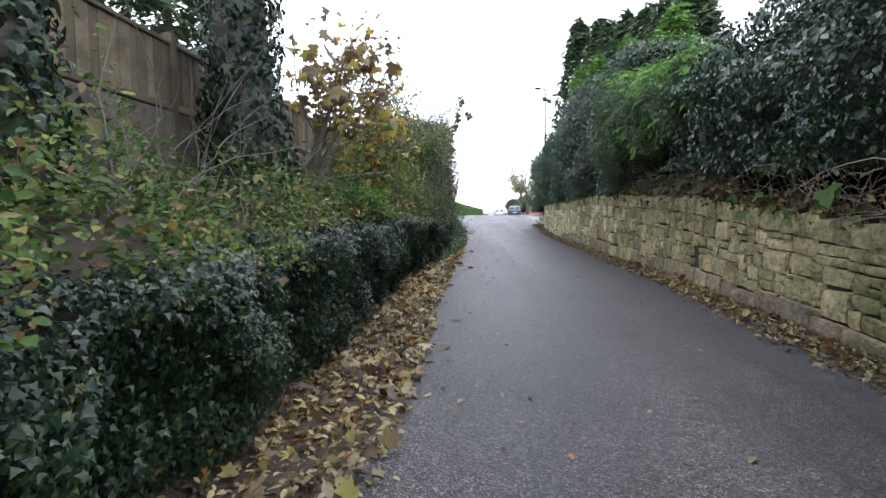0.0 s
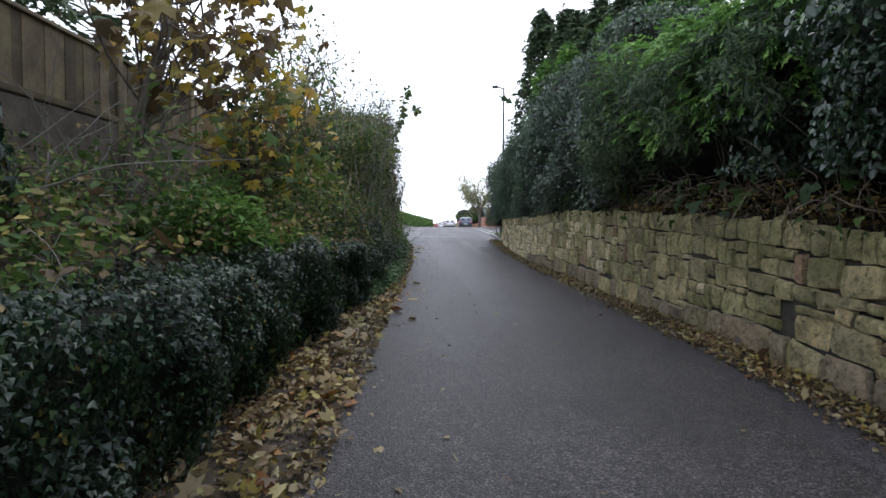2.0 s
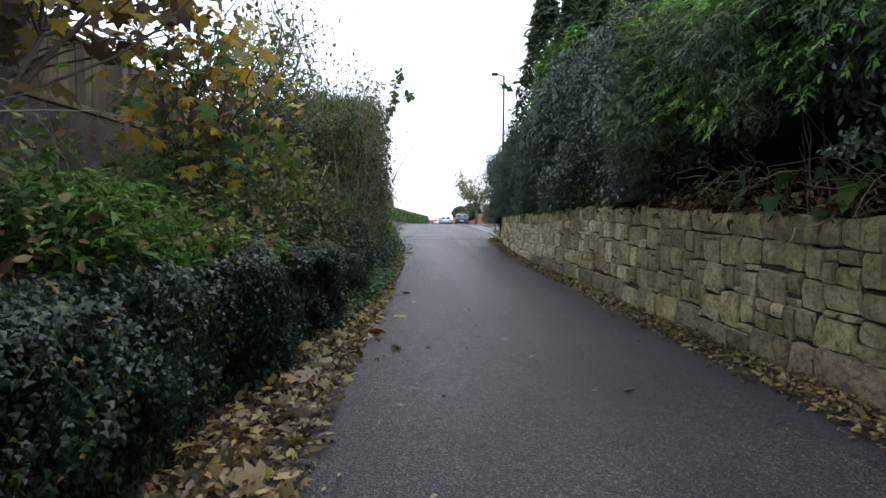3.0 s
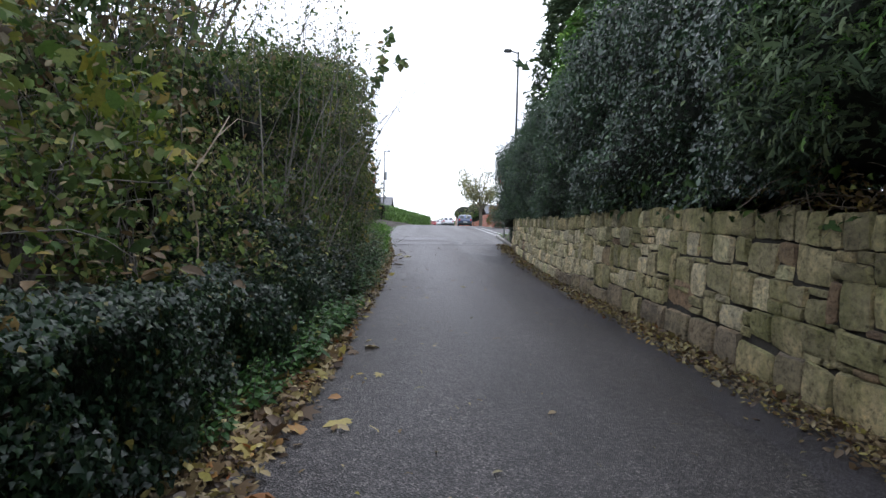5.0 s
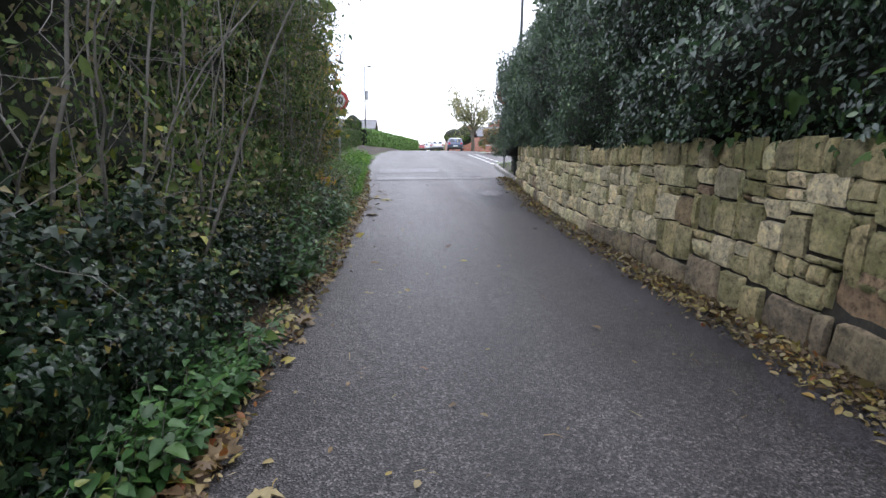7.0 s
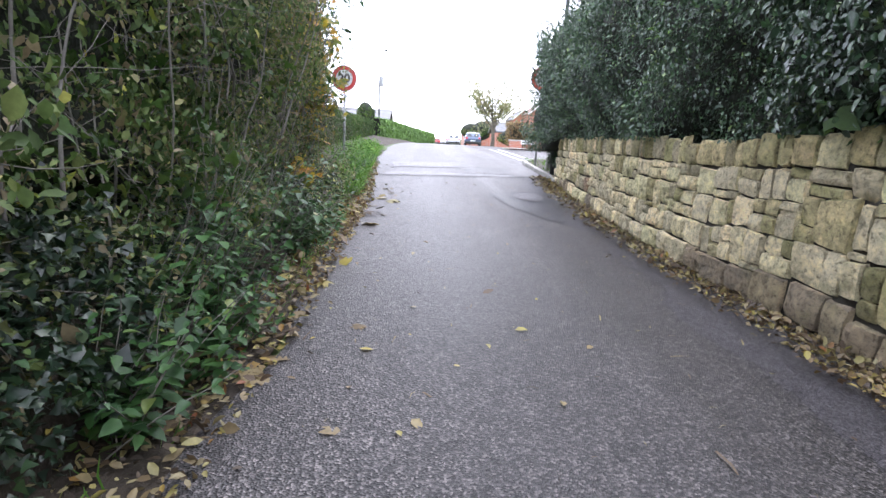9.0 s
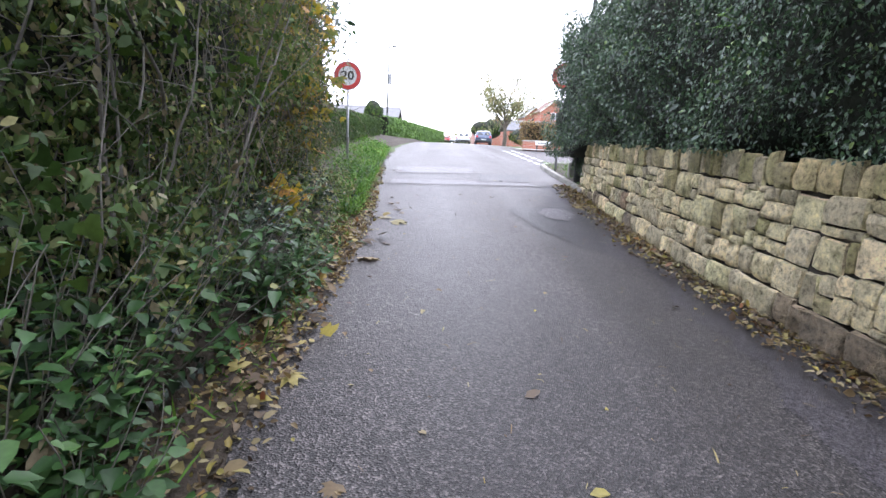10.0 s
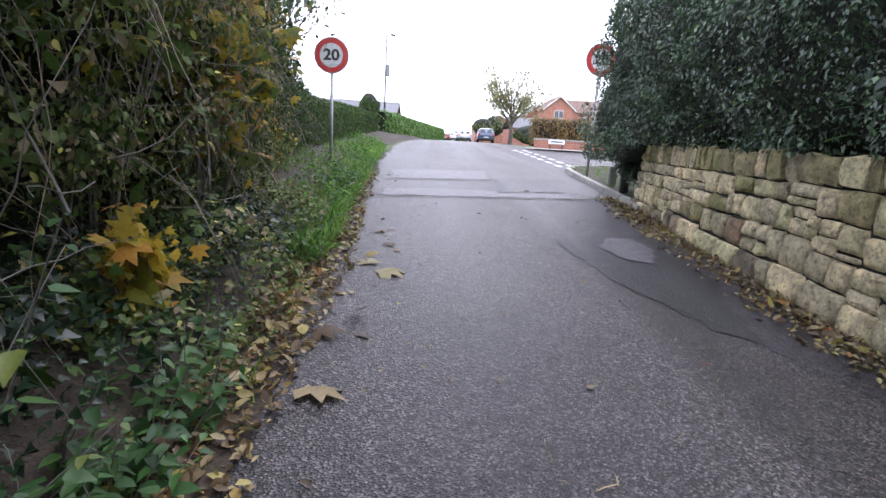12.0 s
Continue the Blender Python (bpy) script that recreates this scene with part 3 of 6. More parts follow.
            pe[:, 2] = zlo(ye) + (zhi(ye) - zlo(ye)) * u
            ne = np.tile([0.0, sgn, 0.15], (ke, 1))
            pe = pe + ne * (rough * lump(pe, lscale, seed) + r.uniform(-deep, 0.05, ke))[:, None]
            p, nr = np.concatenate([p, pe]), np.concatenate([nr, ne])
    if keep is not None:
        m = keep(p)
        p, nr = p[m], nr[m]
    leaves("foliage", p, nr + [0, 0, 0.25], size, shape, mat, ob, tip=tip, wild=wild, tip_wild=tip_wild, seed=seed, spread=spread)
    for j, (mt, n2, size2, shape2, words) in enumerate(accents):
        p, nr = skin(int(area * n2 * 3), seed + 40 + 10 * j, 1.0, 0.04)
        on = lump(p, 0.9, seed + 60 + j, 2) > 0.25
        leaves("foliage", p[on], nr[on] + [0, 0, 0.25], size2, shape2, mt, ob, tip=tip, wild=wild, tip_wild=tip_wild, seed=seed + j + 1, spread=spread, label=words)
    return ob


wall_top = lambda y: GZ(3.4, y) + WALL_H(y)
RX = lambda d: (lambda y: WALL_X(y) + d)


def bank_z(x, y):
    """Height of the bank's surface on the left."""
    dx = BASE_L(y) - 0.15 - x
    k = [0, 0.06, 0.5, 1.2, 2.0, 8.0]
    return GZ(0, y) + np.interp(dx, k, [0, 0, 0.08, 0.22, 0.32, 0.3]) + BANK_H(y) * np.interp(dx, k, [0.1, 0.95, 1.0, 1.15, 1.25, 1.3])


def cover(name, n, xs, ys, high, size, shape, mat, label, category, seed=1, wild=0.7, clump=0.0, zf=bank_z, tip=(0.3, -0.2, 0.1), lumps=0.6, tip_wild=0.9, mask=None, spread=0.35, parent=None):
    """Low growth over the ground: leaves at random heights up to a lumpy top."""
    r = np.random.default_rng(seed)
    y = r.uniform(ys[0], ys[1], n)
    x = r.uniform(0, 1, n)
    x0, x1 = (xs[0](y), xs[1](y)) if callable(xs[0]) else xs
    x = x0 + (x1 - x0) * x
    p = np.stack([x, y, 0 * x], -1)
    top = high * np.clip(0.55 + lumps * lump(p, 0.8, seed) + 0.25 * lump(p, 2.4, seed + 1), 0.08, 1.5)
    p[:, 2] = zf(x, y) + top * np.sqrt(r.uniform(0, 1, n))
    if mask is not None:
        p = p[mask(p)]
    ob = leaves(name if parent is None else "foliage", p, (0.35, -0.25, 1.0), size, shape, mat, parent, tip=tip, wild=wild, tip_wild=tip_wild, seed=seed, spread=spread)
    return tagged(ob, label, category, kind="stuff") if parent is None else ob


def stems(name, lines, mat, parent=None, label="", category="", n=5):
    V, F = tubes(lines, n)
    me = mesh_of(name, V, F, mat)
    if parent is None:
        return thing(name, me, label, category)
    return under(name, me, parent, label)


def wander(start, direction, length, k, jitter, r, sag=0.0):
    """A crooked line."""
    d = unit(np.asarray(direction, float))
    pts = [np.asarray(start, float)]
    for i in range(k):
        d = unit(d + jitter * r.normal(size=3) + np.array([0, 0, -sag]))
        pts.append(pts[-1] + d * length / k)
    return np.array(pts)


def const(v):
    return lambda y: v + 0 * np.asarray(y, float)


# ---- right: growth above the wall ----
TIPS = (-0.35, -0.1, -0.8)
mass("laurel_bush", 0.5, 8.4, RX(0.12), lambda y: wall_top(y) + 0.42, curve([(0.5, 4.5), (3, 4.2), (5.5, 3.9), (7, 3.65), (8.4, 3.55)]), 2.4, 1, 1350, 0.058, "oval", HOLLY, "dense dark evergreen bush overhanging the stone wall", "bush", 0.35, 0.38, 11, skirt=0.6, tip=TIPS, lscale=0.6, deep=0.4)
mass("conifer_hedge", 7.4, 12.4, RX(-0.05), lambda y: wall_top(y) + curve([(7.4, 0.95), (9.5, 0.75), (12.4, 0.25)])(y), curve([(7.4, 3.5), (9.5, 3.8), (12.4, 4.5)]), 2.2, 1, 1100, 0.085, "spray", CONIFER, "pale green feathery conifer hanging over the stone wall", "conifer", 0.45, 0.42, 12, tip=(-0.75, -0.35, -0.35), tip_wild=0.35, lscale=0.5, skirt=1.1, deep=0.4)
mass("holly_hedge", 11.8, 17.4, RX(0.05), lambda y: wall_top(y) + curve([(11.8, 0.2), (14, 0.02), (17.4, 0.0)])(y), curve([(11.8, 5.2), (15, 5.5), (17.4, 5.2)]), 2.0, 1, 1650, 0.052, "oval", HOLLY, "tall glossy dark green evergreen hedge above the stone wall", "hedge", 0.3, 0.34, 13, skirt=0.35, tip=TIPS, deep=0.32, clump=0.7)
mass("privet_hedge", 16.8, 26.0, curve([(16.8, 3.66), (20, 3.42), (23, 3.4), (25.2, 3.44), (26.0, 3.62)]), lambda y: wall_top(np.minimum(y, 24.4)) - np.where(y > 24.2, np.minimum((y - 24.2) * 0.8, 0.25), 0) - 0.02, curve([(16.8, 5.0), (20, 4.8), (23, 4.6), (26.0, 4.3)]), 1.9, 1, 2500, 0.042, "fold", LAUREL, "clipped dark small-leaved hedge growing over the end of the wall", "hedge", 0.24, 0.22, 14, skirt=0.12, tip=TIPS, deep=0.28, gap=0.6, clump=0.9)

mass("hedge_end", 24.3, 26.1, curve([(24.3, 4.2), (25.3, 4.05), (26.1, 4.12)]), lambda y: GZ(0, y) + 0.3, const(2.7), 1.0, 1, 1900, 0.042, "fold", LAUREL, "dark straggling end of the clipped hedge over the kerb", "bush", 0.12, 0.14, 23, tip=TIPS, deep=0.16, top=0.12)
r = np.random.default_rng(24)
k = 7600
y = r.uniform(24.36, 26.0, k)
p = np.stack([3.8 + 0.08 * (y - 24.4) + 0.6 * r.uniform(0, 1, k) ** 1.4, y, GZ(0, y) + 0.45 + 1.6 * r.uniform(0, 1, k)], -1)
leaves("foliage", p, (-0.6, -0.8, 0.4), 0.045, "fold", LAUREL, scene.objects["hedge_end"], wild=0.6, seed=25)


def fronds(parent, n, ys, zf, face, seed, mat):
    """Drooping feathery branchlets, each a stalk with two ranks of sprays."""
    r = np.random.default_rng(seed)
    P, T, N = [], [], []
    for i in range(n):
        y = r.uniform(*ys)
        lo_z, hi_z = zf(y)
        v = r.uniform(0, 1)
        start = np.array([float(face(y)) + 0.15 + 0.5 * max(0, v - 0.75), y, lo_z + (hi_z - lo_z) * v])
        d = unit(np.array([-1.0, -0.55 + 0.5 * r.normal(), 0.35 + 0.35 * r.normal()]))
        line = wander(start, d, r.uniform(0.35, 0.7), 12, 0.05, r, 0.09)
        tan = np.gradient(line, axis=0)
        tan = unit(tan)
        side = unit(np.cross(tan, [0, 0, 1.0]) + 0.15 * r.normal(size=3))
        for k in range(2, 13):
            for s in (-1, 1):
                P.append(line[k])
                T.append(0.8 * tan[k] + s * side[k] * (1.1 - k * 0.05))
                N.append(np.cross(side[k], tan[k]) * -1)
        P.append(line[-1]); T.append(tan[-1]); N.append(np.cross(side[-1], tan[-1]) * -1)
    P, T, N = np.array(P), np.array(T), np.array(N)
    N[N[:, 2] < 0] *= -1
    leaves("fronds", P, N, 0.09, "spray", mat, parent, tip=T, wild=0.18, tip_wild=0.12, seed=seed, label="pale feathery drooping sprays", spread=0.25)


fronds(scene.objects["conifer_hedge"], 850, (7.5, 12.3), lambda y: (float(wall_top(y)) + np.interp(y, [7.4, 9.5, 12.4], [1.2, 1.15, 0.95]), np.interp(y, [7.4, 9.5, 12.4], [3.6, 3.95, 4.65])), RX(-0.05), 160, CONIFER_PALE)
r = np.random.default_rng(41)
lines = []
for i in range(260):
    y = r.uniform(1.5, 12.5)
    lines.append((wander((WALL_X(y) + r.uniform(0.2, 0.7), y, wall_top(y) + r.uniform(-0.02, 0.5)), (-0.6, r.normal() * 0.9, r.uniform(-0.25, 0.5)), r.uniform(0.3, 1.1), 7, 0.32, r, 0.12), r.uniform(0.003, 0.009), 0.0015))
for i in range(60):
    y = r.uniform(3, 9.5)
    lines.append((wander((WALL_X(y) + r.uniform(0.3, 0.6), y, wall_top(y) - 0.02), (-0.2, r.normal() * 0.3, 1), r.uniform(0.6, 1.4), 6, 0.14, r), r.uniform(0.004, 0.01), 0.002))
tagged(stems("dry_tangle", lines, DEADSTEM, None, "tangle of dry brown stems and roots trailing over the wall coping", "tangle"), kind="stuff")
cover("dead_leaf_tangle", 5200, (RX(0.0), RX(0.75)), (0, 12.8), 0.42, 0.05, "oval", BROWNLEAF, "dry brown leaves caught in the stems on the wall top", "leaves", 42, zf=lambda x, y: wall_top(y) - 0.03)
r = np.random.default_rng(43)
k = 420
y = r.uniform(0.5, 17, k)
p = np.stack([WALL_X(y) + r.uniform(-0.08, 0.15, k), y, wall_top(y) + r.uniform(-0.1, 0.45, k)], -1)
tagged(leaves("wall_top_ivy", p, (-1, 0, 0.5), 0.075, "ivy", GREEN, wild=0.5, seed=44), "green ivy sprays hanging over the wall coping", "ivy", kind="stuff")


def conifer(x, y, top, radius, seed, mat, label, size=0.22, n=5200):
    r = np.random.default_rng(seed)
    z0 = float(GZ(0, y)) + 0.9
    ob = tagged(new("conifer_tree"), label, "tree", "conifers behind the hedges")
    ob.location = (x, y, z0)
    me = part("trunk", rod((0, 0, -0.3), (0, 0, top - z0 - 0.3), 0.16, 0.02), BARK, ob)
    u = r.uniform(0, 1, n) ** 0.8
    a = r.uniform(0, 2 * math.pi, n)
    tier = 0.85 + 0.3 * lump(np.stack([np.cos(a), np.sin(a), u * 5], -1), 0.9, seed)
    rad = radius * 1.25 * (1 - u) ** 0.62 * tier * np.sqrt(r.uniform(0.25, 1, n)) + 0.05
    p = np.stack([np.cos(a) * rad, np.sin(a) * rad, 0.2 + u * (top - z0 - 0.2) + 0.12 * r.normal(size=n)], -1)
    out = np.stack([np.cos(a), np.sin(a), 0.5 + 0 * a], -1)
    lv = leaves("crown", p, out * 0.4 + [0, 0, 0.8], size, "spray", mat, ob, tip=(0, 0, 0), wild=0.35, tip_wild=0.3, seed=seed)
    return ob


conifer(5.35, 24.4, 10.4, 1.75, 51, CONIFER, "tall dark spiky conifer behind the hedge", 0.2, 11000)
conifer(6.0, 21.6, 9.2, 1.9, 52, CONIFER, "tall dark spiky conifer behind the hedge", 0.2, 11000)
conifer(6.4, 18.6, 8.6, 1.9, 53, CONIFER, "tall dark spiky conifer behind the hedge", 0.2, 11000)
conifer(6.6, 15.4, 7.9, 1.9, 54, CONIFER, "tall dark spiky conifer behind the hedge", 0.2, 11000)
conifer(5.0, 22.4, 7.7, 1.2, 55, CONIFER_PALE, "tall pale green feathery conifer behind the hedge", 0.13, 12000)
conifer(5.0, 19.6, 7.3, 1.4, 56, CONIFER_PALE, "tall pale green feathery conifer behind the hedge", 0.13, 12000)
conifer(5.2, 16.8, 6.9, 1.4, 58, CONIFER_PALE, "tall pale green feathery conifer behind the hedge", 0.13, 12000)
conifer(5.3, 13.6, 6.5, 1.4, 57, CONIFER_PALE, "tall pale green feathery conifer behind the hedge", 0.13, 12000)
conifer(5.9, 23.0, 9.9, 1.5, 47, CONIFER, "tall dark spiky conifer behind the hedge", 0.2, 9000)
conifer(6.2, 20.1, 9.0, 1.5, 48, CONIFER, "tall dark spiky conifer behind the hedge", 0.2, 9000)
conifer(6.5, 17.0, 8.2, 1.5, 49, CONIFER, "tall dark spiky conifer behind the hedge", 0.2, 9000)
conifer(-6.0, 10.5, 9.5, 2.2, 59, CONIFER, "large dark conifer standing behind the fence", 0.25, 9000)

# ---- left: ivy, brambles, ferny weeds ----
IVY_H = curve([(-6, 1.04), (7, 1.0), (9, 0.92), (11, 0.8), (13.4, 0.55)])
mass("ivy_bank", -0.5, 13.4, lambda y: BASE_L(y) - 0.1, lambda y: GZ(0, y) - 0.05, lambda y: GZ(0, y) + IVY_H(y), 0.55, -1, 6600, 0.033, "ivy_small", IVY, "glossy dark ivy covering the low bank beside the lane", "ivy", 0.12, 0.12, 15, wild=0.4, tip_wild=0.4, deep=0.15, ends=False, spread=0.2, lscale=0.8, gap=0.35, clump=0.6)
LX = lambda d: (lambda y: BASE_L(y) - d)
cover("brambles", 27000, (LX(2.6), LX(0.3)), (-3, 12), 0.95, 0.048, "oval", BRAMBLE, "tangled brambles with green, yellowing and withered leaves on the bank", "brambles", 61, lumps=0.75, mask=lambda p: lump(p, 1.1, 6) > -0.3)
cover("bramble_overhang", 5200, (LX(0.6), LX(-0.02)), (0.4, 4.6), 0.36, 0.04, "oval", BRAMBLE, "bramble sprays with withered leaves drooping over the ivy", "brambles", 163, zf=lambda x, y: GZ(0, y) + 0.98 - 0.75 * np.clip(x - BASE_L(y) + 0.25, 0, 1), tip=(0.5, -0.1, -0.5), mask=lambda p: lump(p, 0.8, 8) > -0.1)
cover("bramble_thicket", 5000, (LX(1.7), LX(0.2)), (-2, 8), 0.75, 0.055, "oval", GREEN, "broad green bramble and nettle leaves on the bank", "brambles", 62, spread=0.3)
cover("withered_leaves", 3600, (LX(2.4), LX(0.1)), (-3, 12), 0.6, 0.07, "oval", BROWNLEAF, "withered tan leaves hanging among the brambles", "leaves", 63)
cover("ferny_weeds", 13000, (LX(1.3), LX(0.05)), (7.6, 10.3), 0.5, 0.07, "spray", BRIGHT, "bright green ferny weeds along the top of the bank", "weeds", 64, tip=(0.4, -0.3, 0.5), lumps=0.9)
r = np.random.default_rng(65)
lines = []
for i in range(150):
    y = r.uniform(-1, 12)
    x = BASE_L(y) - r.uniform(0.3, 2.6)
    lines.append((wander((x, y, bank_z(x, y) - 0.03), (r.normal() * 0.5, r.normal() * 0.5, 1), r.uniform(0.5, 1.6), 9, 0.2, r, 0.1), r.uniform(0.003, 0.007), 0.0015))
for i in range(60):
    y = r.uniform(2.2, 9.5)
    x = r.uniform(-3.1, -2.0)
    lines.append((wander((x, y, bank_z(x, y) - 0.03), (r.normal() * 0.3, r.normal() * 0.4, 1), r.uniform(0.9, 2.0), 11, 0.16, r, 0.05), r.uniform(0.004, 0.01), 0.002))
tagged(stems("bramble_cane_tangle", lines, TWIG, None, "thin arching bramble canes on the bank", "canes"), kind="stuff")

# ---- left: fence ----
FX = -3.25
fence = tagged(new("fence"), "weathered brown wooden panel fence with a moss-green tinge on the bank", "fence")
fence.location = (FX, 0, 0)
for i, y in enumerate(np.arange(-1.6, 14.5, 1.85)):
    zb, zt = float(bank_z(FX, y)), 3.1 + 0.042 * y
    part("post", box((-0.06, y - 0.055, zb - 0.3), (0.06, y + 0.055, zt + 0.05), 0.012), FENCEWOOD, fence)
    y2 = y + 1.85
    for lo, hi, dx, nm in ((0.0, 1.0, 0.0, "panel"),):
        m = 13
        for j in range(m):
            ya, yb = y + 0.06 + (1.73) * j / m, y + 0.06 + 1.73 * (j + 1) / m + 0.02
            z1 = 2.35 + 0.04 * ya
            z2 = 3.02 + 0.042 * ya
            part("board", box((0.0 + 0.008 * (j % 2), ya, z1), (0.018 + 0.008 * (j % 2), yb, z2), 0.003), FENCEWOOD, fence)
    cap = box((-0.03, y + 0.06, -0.02), (0.055, y2 - 0.06, 0.02), 0.006)
    bmesh.ops.transform(cap, matrix=Matrix.Translation((0, 0, 3.04)) @ Matrix.Shear("XZ", 4, (0, 0)), verts=cap.verts)
    for v in cap.verts:
        v.co.z += 0.042 * v.co.y
    part("capping", cap, FENCEWOOD, fence)
    low = box((0.01, y + 0.06, 0), (0.05, y2 - 0.06, 1.0), 0.006)
    for v in low.verts:
        v.co.z = (2.31 + 0.04 * v.co.y) if v.co.z > 0.5 else float(bank_z(FX, v.co.y)) - 0.2
    part("gravel_board", low, BARK, fence, "dark stained lower boards")
    rail = box((-0.02, y + 0.06, -0.035), (0.06, y2 - 0.06, 0.035), 0.008)
    for v in rail.verts:
        v.co.z += 2.36 + 0.04 * v.co.y
    part("rail", rail, FENCEWOOD, fence)


# ---- left: trees on the bank ----
def limb_tree(name, base, label, paths, bark, r0, seed):
    """A trunk with limbs: paths are (points, r0, r1)."""
    ob = tagged(new(name), label, "tree")
    ob.location = base
    V, F = tubes(paths[:1], 10)
    under("trunk", mesh_of("trunk", V, F, bark), ob)
    if len(paths) > 1:
        fine = [q for q in paths[1:] if q[1] < 0.05]
        for q in paths[1:]:
            if q[1] >= 0.05:
                V, F = tubes([q], 6)
                under("limb", mesh_of("limb", V, F, bark), ob)
        if fine:
            V, F = tubes(fine, 5)
            under("branching", mesh_of("branching", V, F, bark), ob, kind="stuff")
    return ob


def ivy_trunk(x, y, radius, top, seed):
    r = np.random.default_rng(seed)
    zb = float(bank_z(x, y))
    line = np.array([(0.12 * math.sin(t * 1.7 + seed), 0.1 * math.cos(t * 2.1), t * (top - zb) - 0.2) for t in np.linspace(0, 1, 12)])
    paths = [(line, radius * 0.75, radius * 0.5)]
    for i in range(5):
        s = line[6 + i]
        paths.append((wander(s, (r.normal(), r.normal(), 0.8), 2.2, 8, 0.2, r), 0.07, 0.015))
    ob = limb_tree("ivy_clad_tree", (x, y, zb), "tree trunk thickly clad in dark ivy beside the fence", paths, BARK, radius, seed)
    n = int(5200 * radius / 0.4)
    t = r.uniform(0, 1, n)
    a = r.uniform(0, 2 * math.pi, n)
    flare = 1 + 0.45 * np.clip(0.25 - t, 0, 1) * 3
    c = np.stack([np.interp(t, np.linspace(0, 1, 12), line[:, 0]), np.interp(t, np.linspace(0, 1, 12), line[:, 1]), t * (top - zb)], -1)
    out = np.stack([np.cos(a), np.sin(a), 0.1 + 0 * a], -1)
    rr = radius * flare * (0.92 + 0.13 * lump(c + out, 0.9, seed)) + r.uniform(-0.12, 0.03, n)
    leaves("ivy", c + out * rr[:, None], out, 0.075, "ivy", IVY, ob, wild=0.4, tip_wild=0.35, seed=seed, label="dark glossy ivy leaves", spread=0.25)
    return ob


old_tree = ivy_trunk(-2.68, 6.05, 0.47, 7.5, 71)
r = np.random.default_rng(73)
z0 = float(bank_z(-2.68, 6.05))
bough = np.array([(0, 0, 4.1), (0.6, 0.1, 4.0), (1.3, 0.0, 3.6), (1.9, 0.1, 3.2), (2.6, 0.0, 2.95)]) + [0, 0, 4.9 - z0 - 2.9]
twigs = [(bough, 0.035, 0.006)] + [(wander(bough[1 + i % 4], (0.5 + 0.3 * r.normal(), r.normal(), -0.35), 0.8, 6, 0.2, r), 0.007, 0.002) for i in range(12)]
V, F = tubes(twigs, 6)
under("bough", mesh_of("bough", V, F, BARK), old_tree)
ends = np.concatenate([t[0][2:] for t in twigs[1:]])
p = ends[r.integers(0, len(ends), 260)] + 0.1 * r.normal(size=(260, 3))
leaves("leaves", p, (0, -0.4, 0.5), 0.1, "palm", BRAMBLE, old_tree, wild=0.8, seed=74, label="yellow-green maple-like leaves")
ivy_trunk(-2.95, 3.3, 0.34, 7.0, 72)


def shrub(name, base, spread_xyz, centre, n_limb, n_leaf, size, shape, mats, label, seed, bark=TWIG, thick=0.03, clusters=26, cl=0.22, tip=(0, 0, -1), category="shrub", wild=0.9):
    """A many-stemmed shrub or small tree: limbs that end in clusters of leaves."""
    r = np.random.default_rng(seed)
    ob = tagged(new(name), label, category)
    ob.location = base
    b = np.array(base)
    c = np.array(centre) - b
    d = unit(r.normal(size=(clusters, 3))) * (r.uniform(0.25, 1, clusters) ** 0.5)[:, None]
    ends = c + d * np.array(spread_xyz)
    paths = []
    n_limb = n_limb * 3
    mid = [c * f * [f, f, 1] + 0.14 * c[2] * f * r.normal(size=3) * [1, 1, 0.3] for f in np.linspace(0.3, 0.95, n_limb)]
    for i, e in enumerate(ends):
        m = mid[i % n_limb]
        t = np.linspace(0, 1, 8)[:, None]
        ctrl = (m + e) / 2 + 0.25 * np.linalg.norm(e - m) * r.normal(size=3) + [0, 0, 0.1]
        line = (1 - t) ** 2 * m + 2 * t * (1 - t) * ctrl + t ** 2 * e + 0.02 * r.normal(size=(8, 3))
        paths.append((line, min(0.012, thick * 0.4), 0.0025))
    trunk = [(np.array([m * [0.1, 0.1, 0] - [0, 0, 0.1], m * [0.35, 0.35, 0.5] + 0.04 * r.normal(size=3), m]), thick * r.uniform(0.4, 1), thick * 0.3) for m in mid]
    for tline in trunk:
        V, F = tubes([tline], 7)
        under("stem", mesh_of("stem", V, F, bark), ob)
    V, F = tubes(paths, 5)
    under("branching", mesh_of("branching", V, F, bark), ob, kind="stuff")
    for j, (mt, share) in enumerate(mats):
        idx = r.integers(0, clusters, int(n_leaf * share))
        back = r.uniform(0.55, 1.05, len(idx))[:, None]
        m = np.array(mid)[idx % n_limb]
        p = m + (ends[idx] - m) * back + cl * r.normal(size=(len(idx), 3))
        leaves("crown", p, (0, -0.5, 0.6), size, shape, mt, ob, tip=tip, wild=wild, tip_wild=0.6, seed=seed + j)
    return ob


shrub("sycamore_sapling", (-2.5, 8.2, float(bank_z(-2.5, 8.2))), (1.0, 1.5, 1.15), (-1.9, 8.6, 3.75), 4, 760, 0.11, "palm", [(BROWNLEAF, 0.8), (YELLOW, 0.15)], "young sycamore with withered brown and yellow leaves", 81, BARK, 0.045, 34, 0.17, category="tree")
shrub("sycamore_sapling", (-2.1, 10.2, float(bank_z(-2.1, 10.2))), (0.9, 1.1, 0.85), (-1.7, 10.3, 3.0), 3, 560, 0.1, "palm", [(YELLOW, 0.4), (BRAMBLE, 0.6)], "young sycamore with yellow and green autumn leaves", 82, BARK, 0.04, 34, 0.16, category="tree")
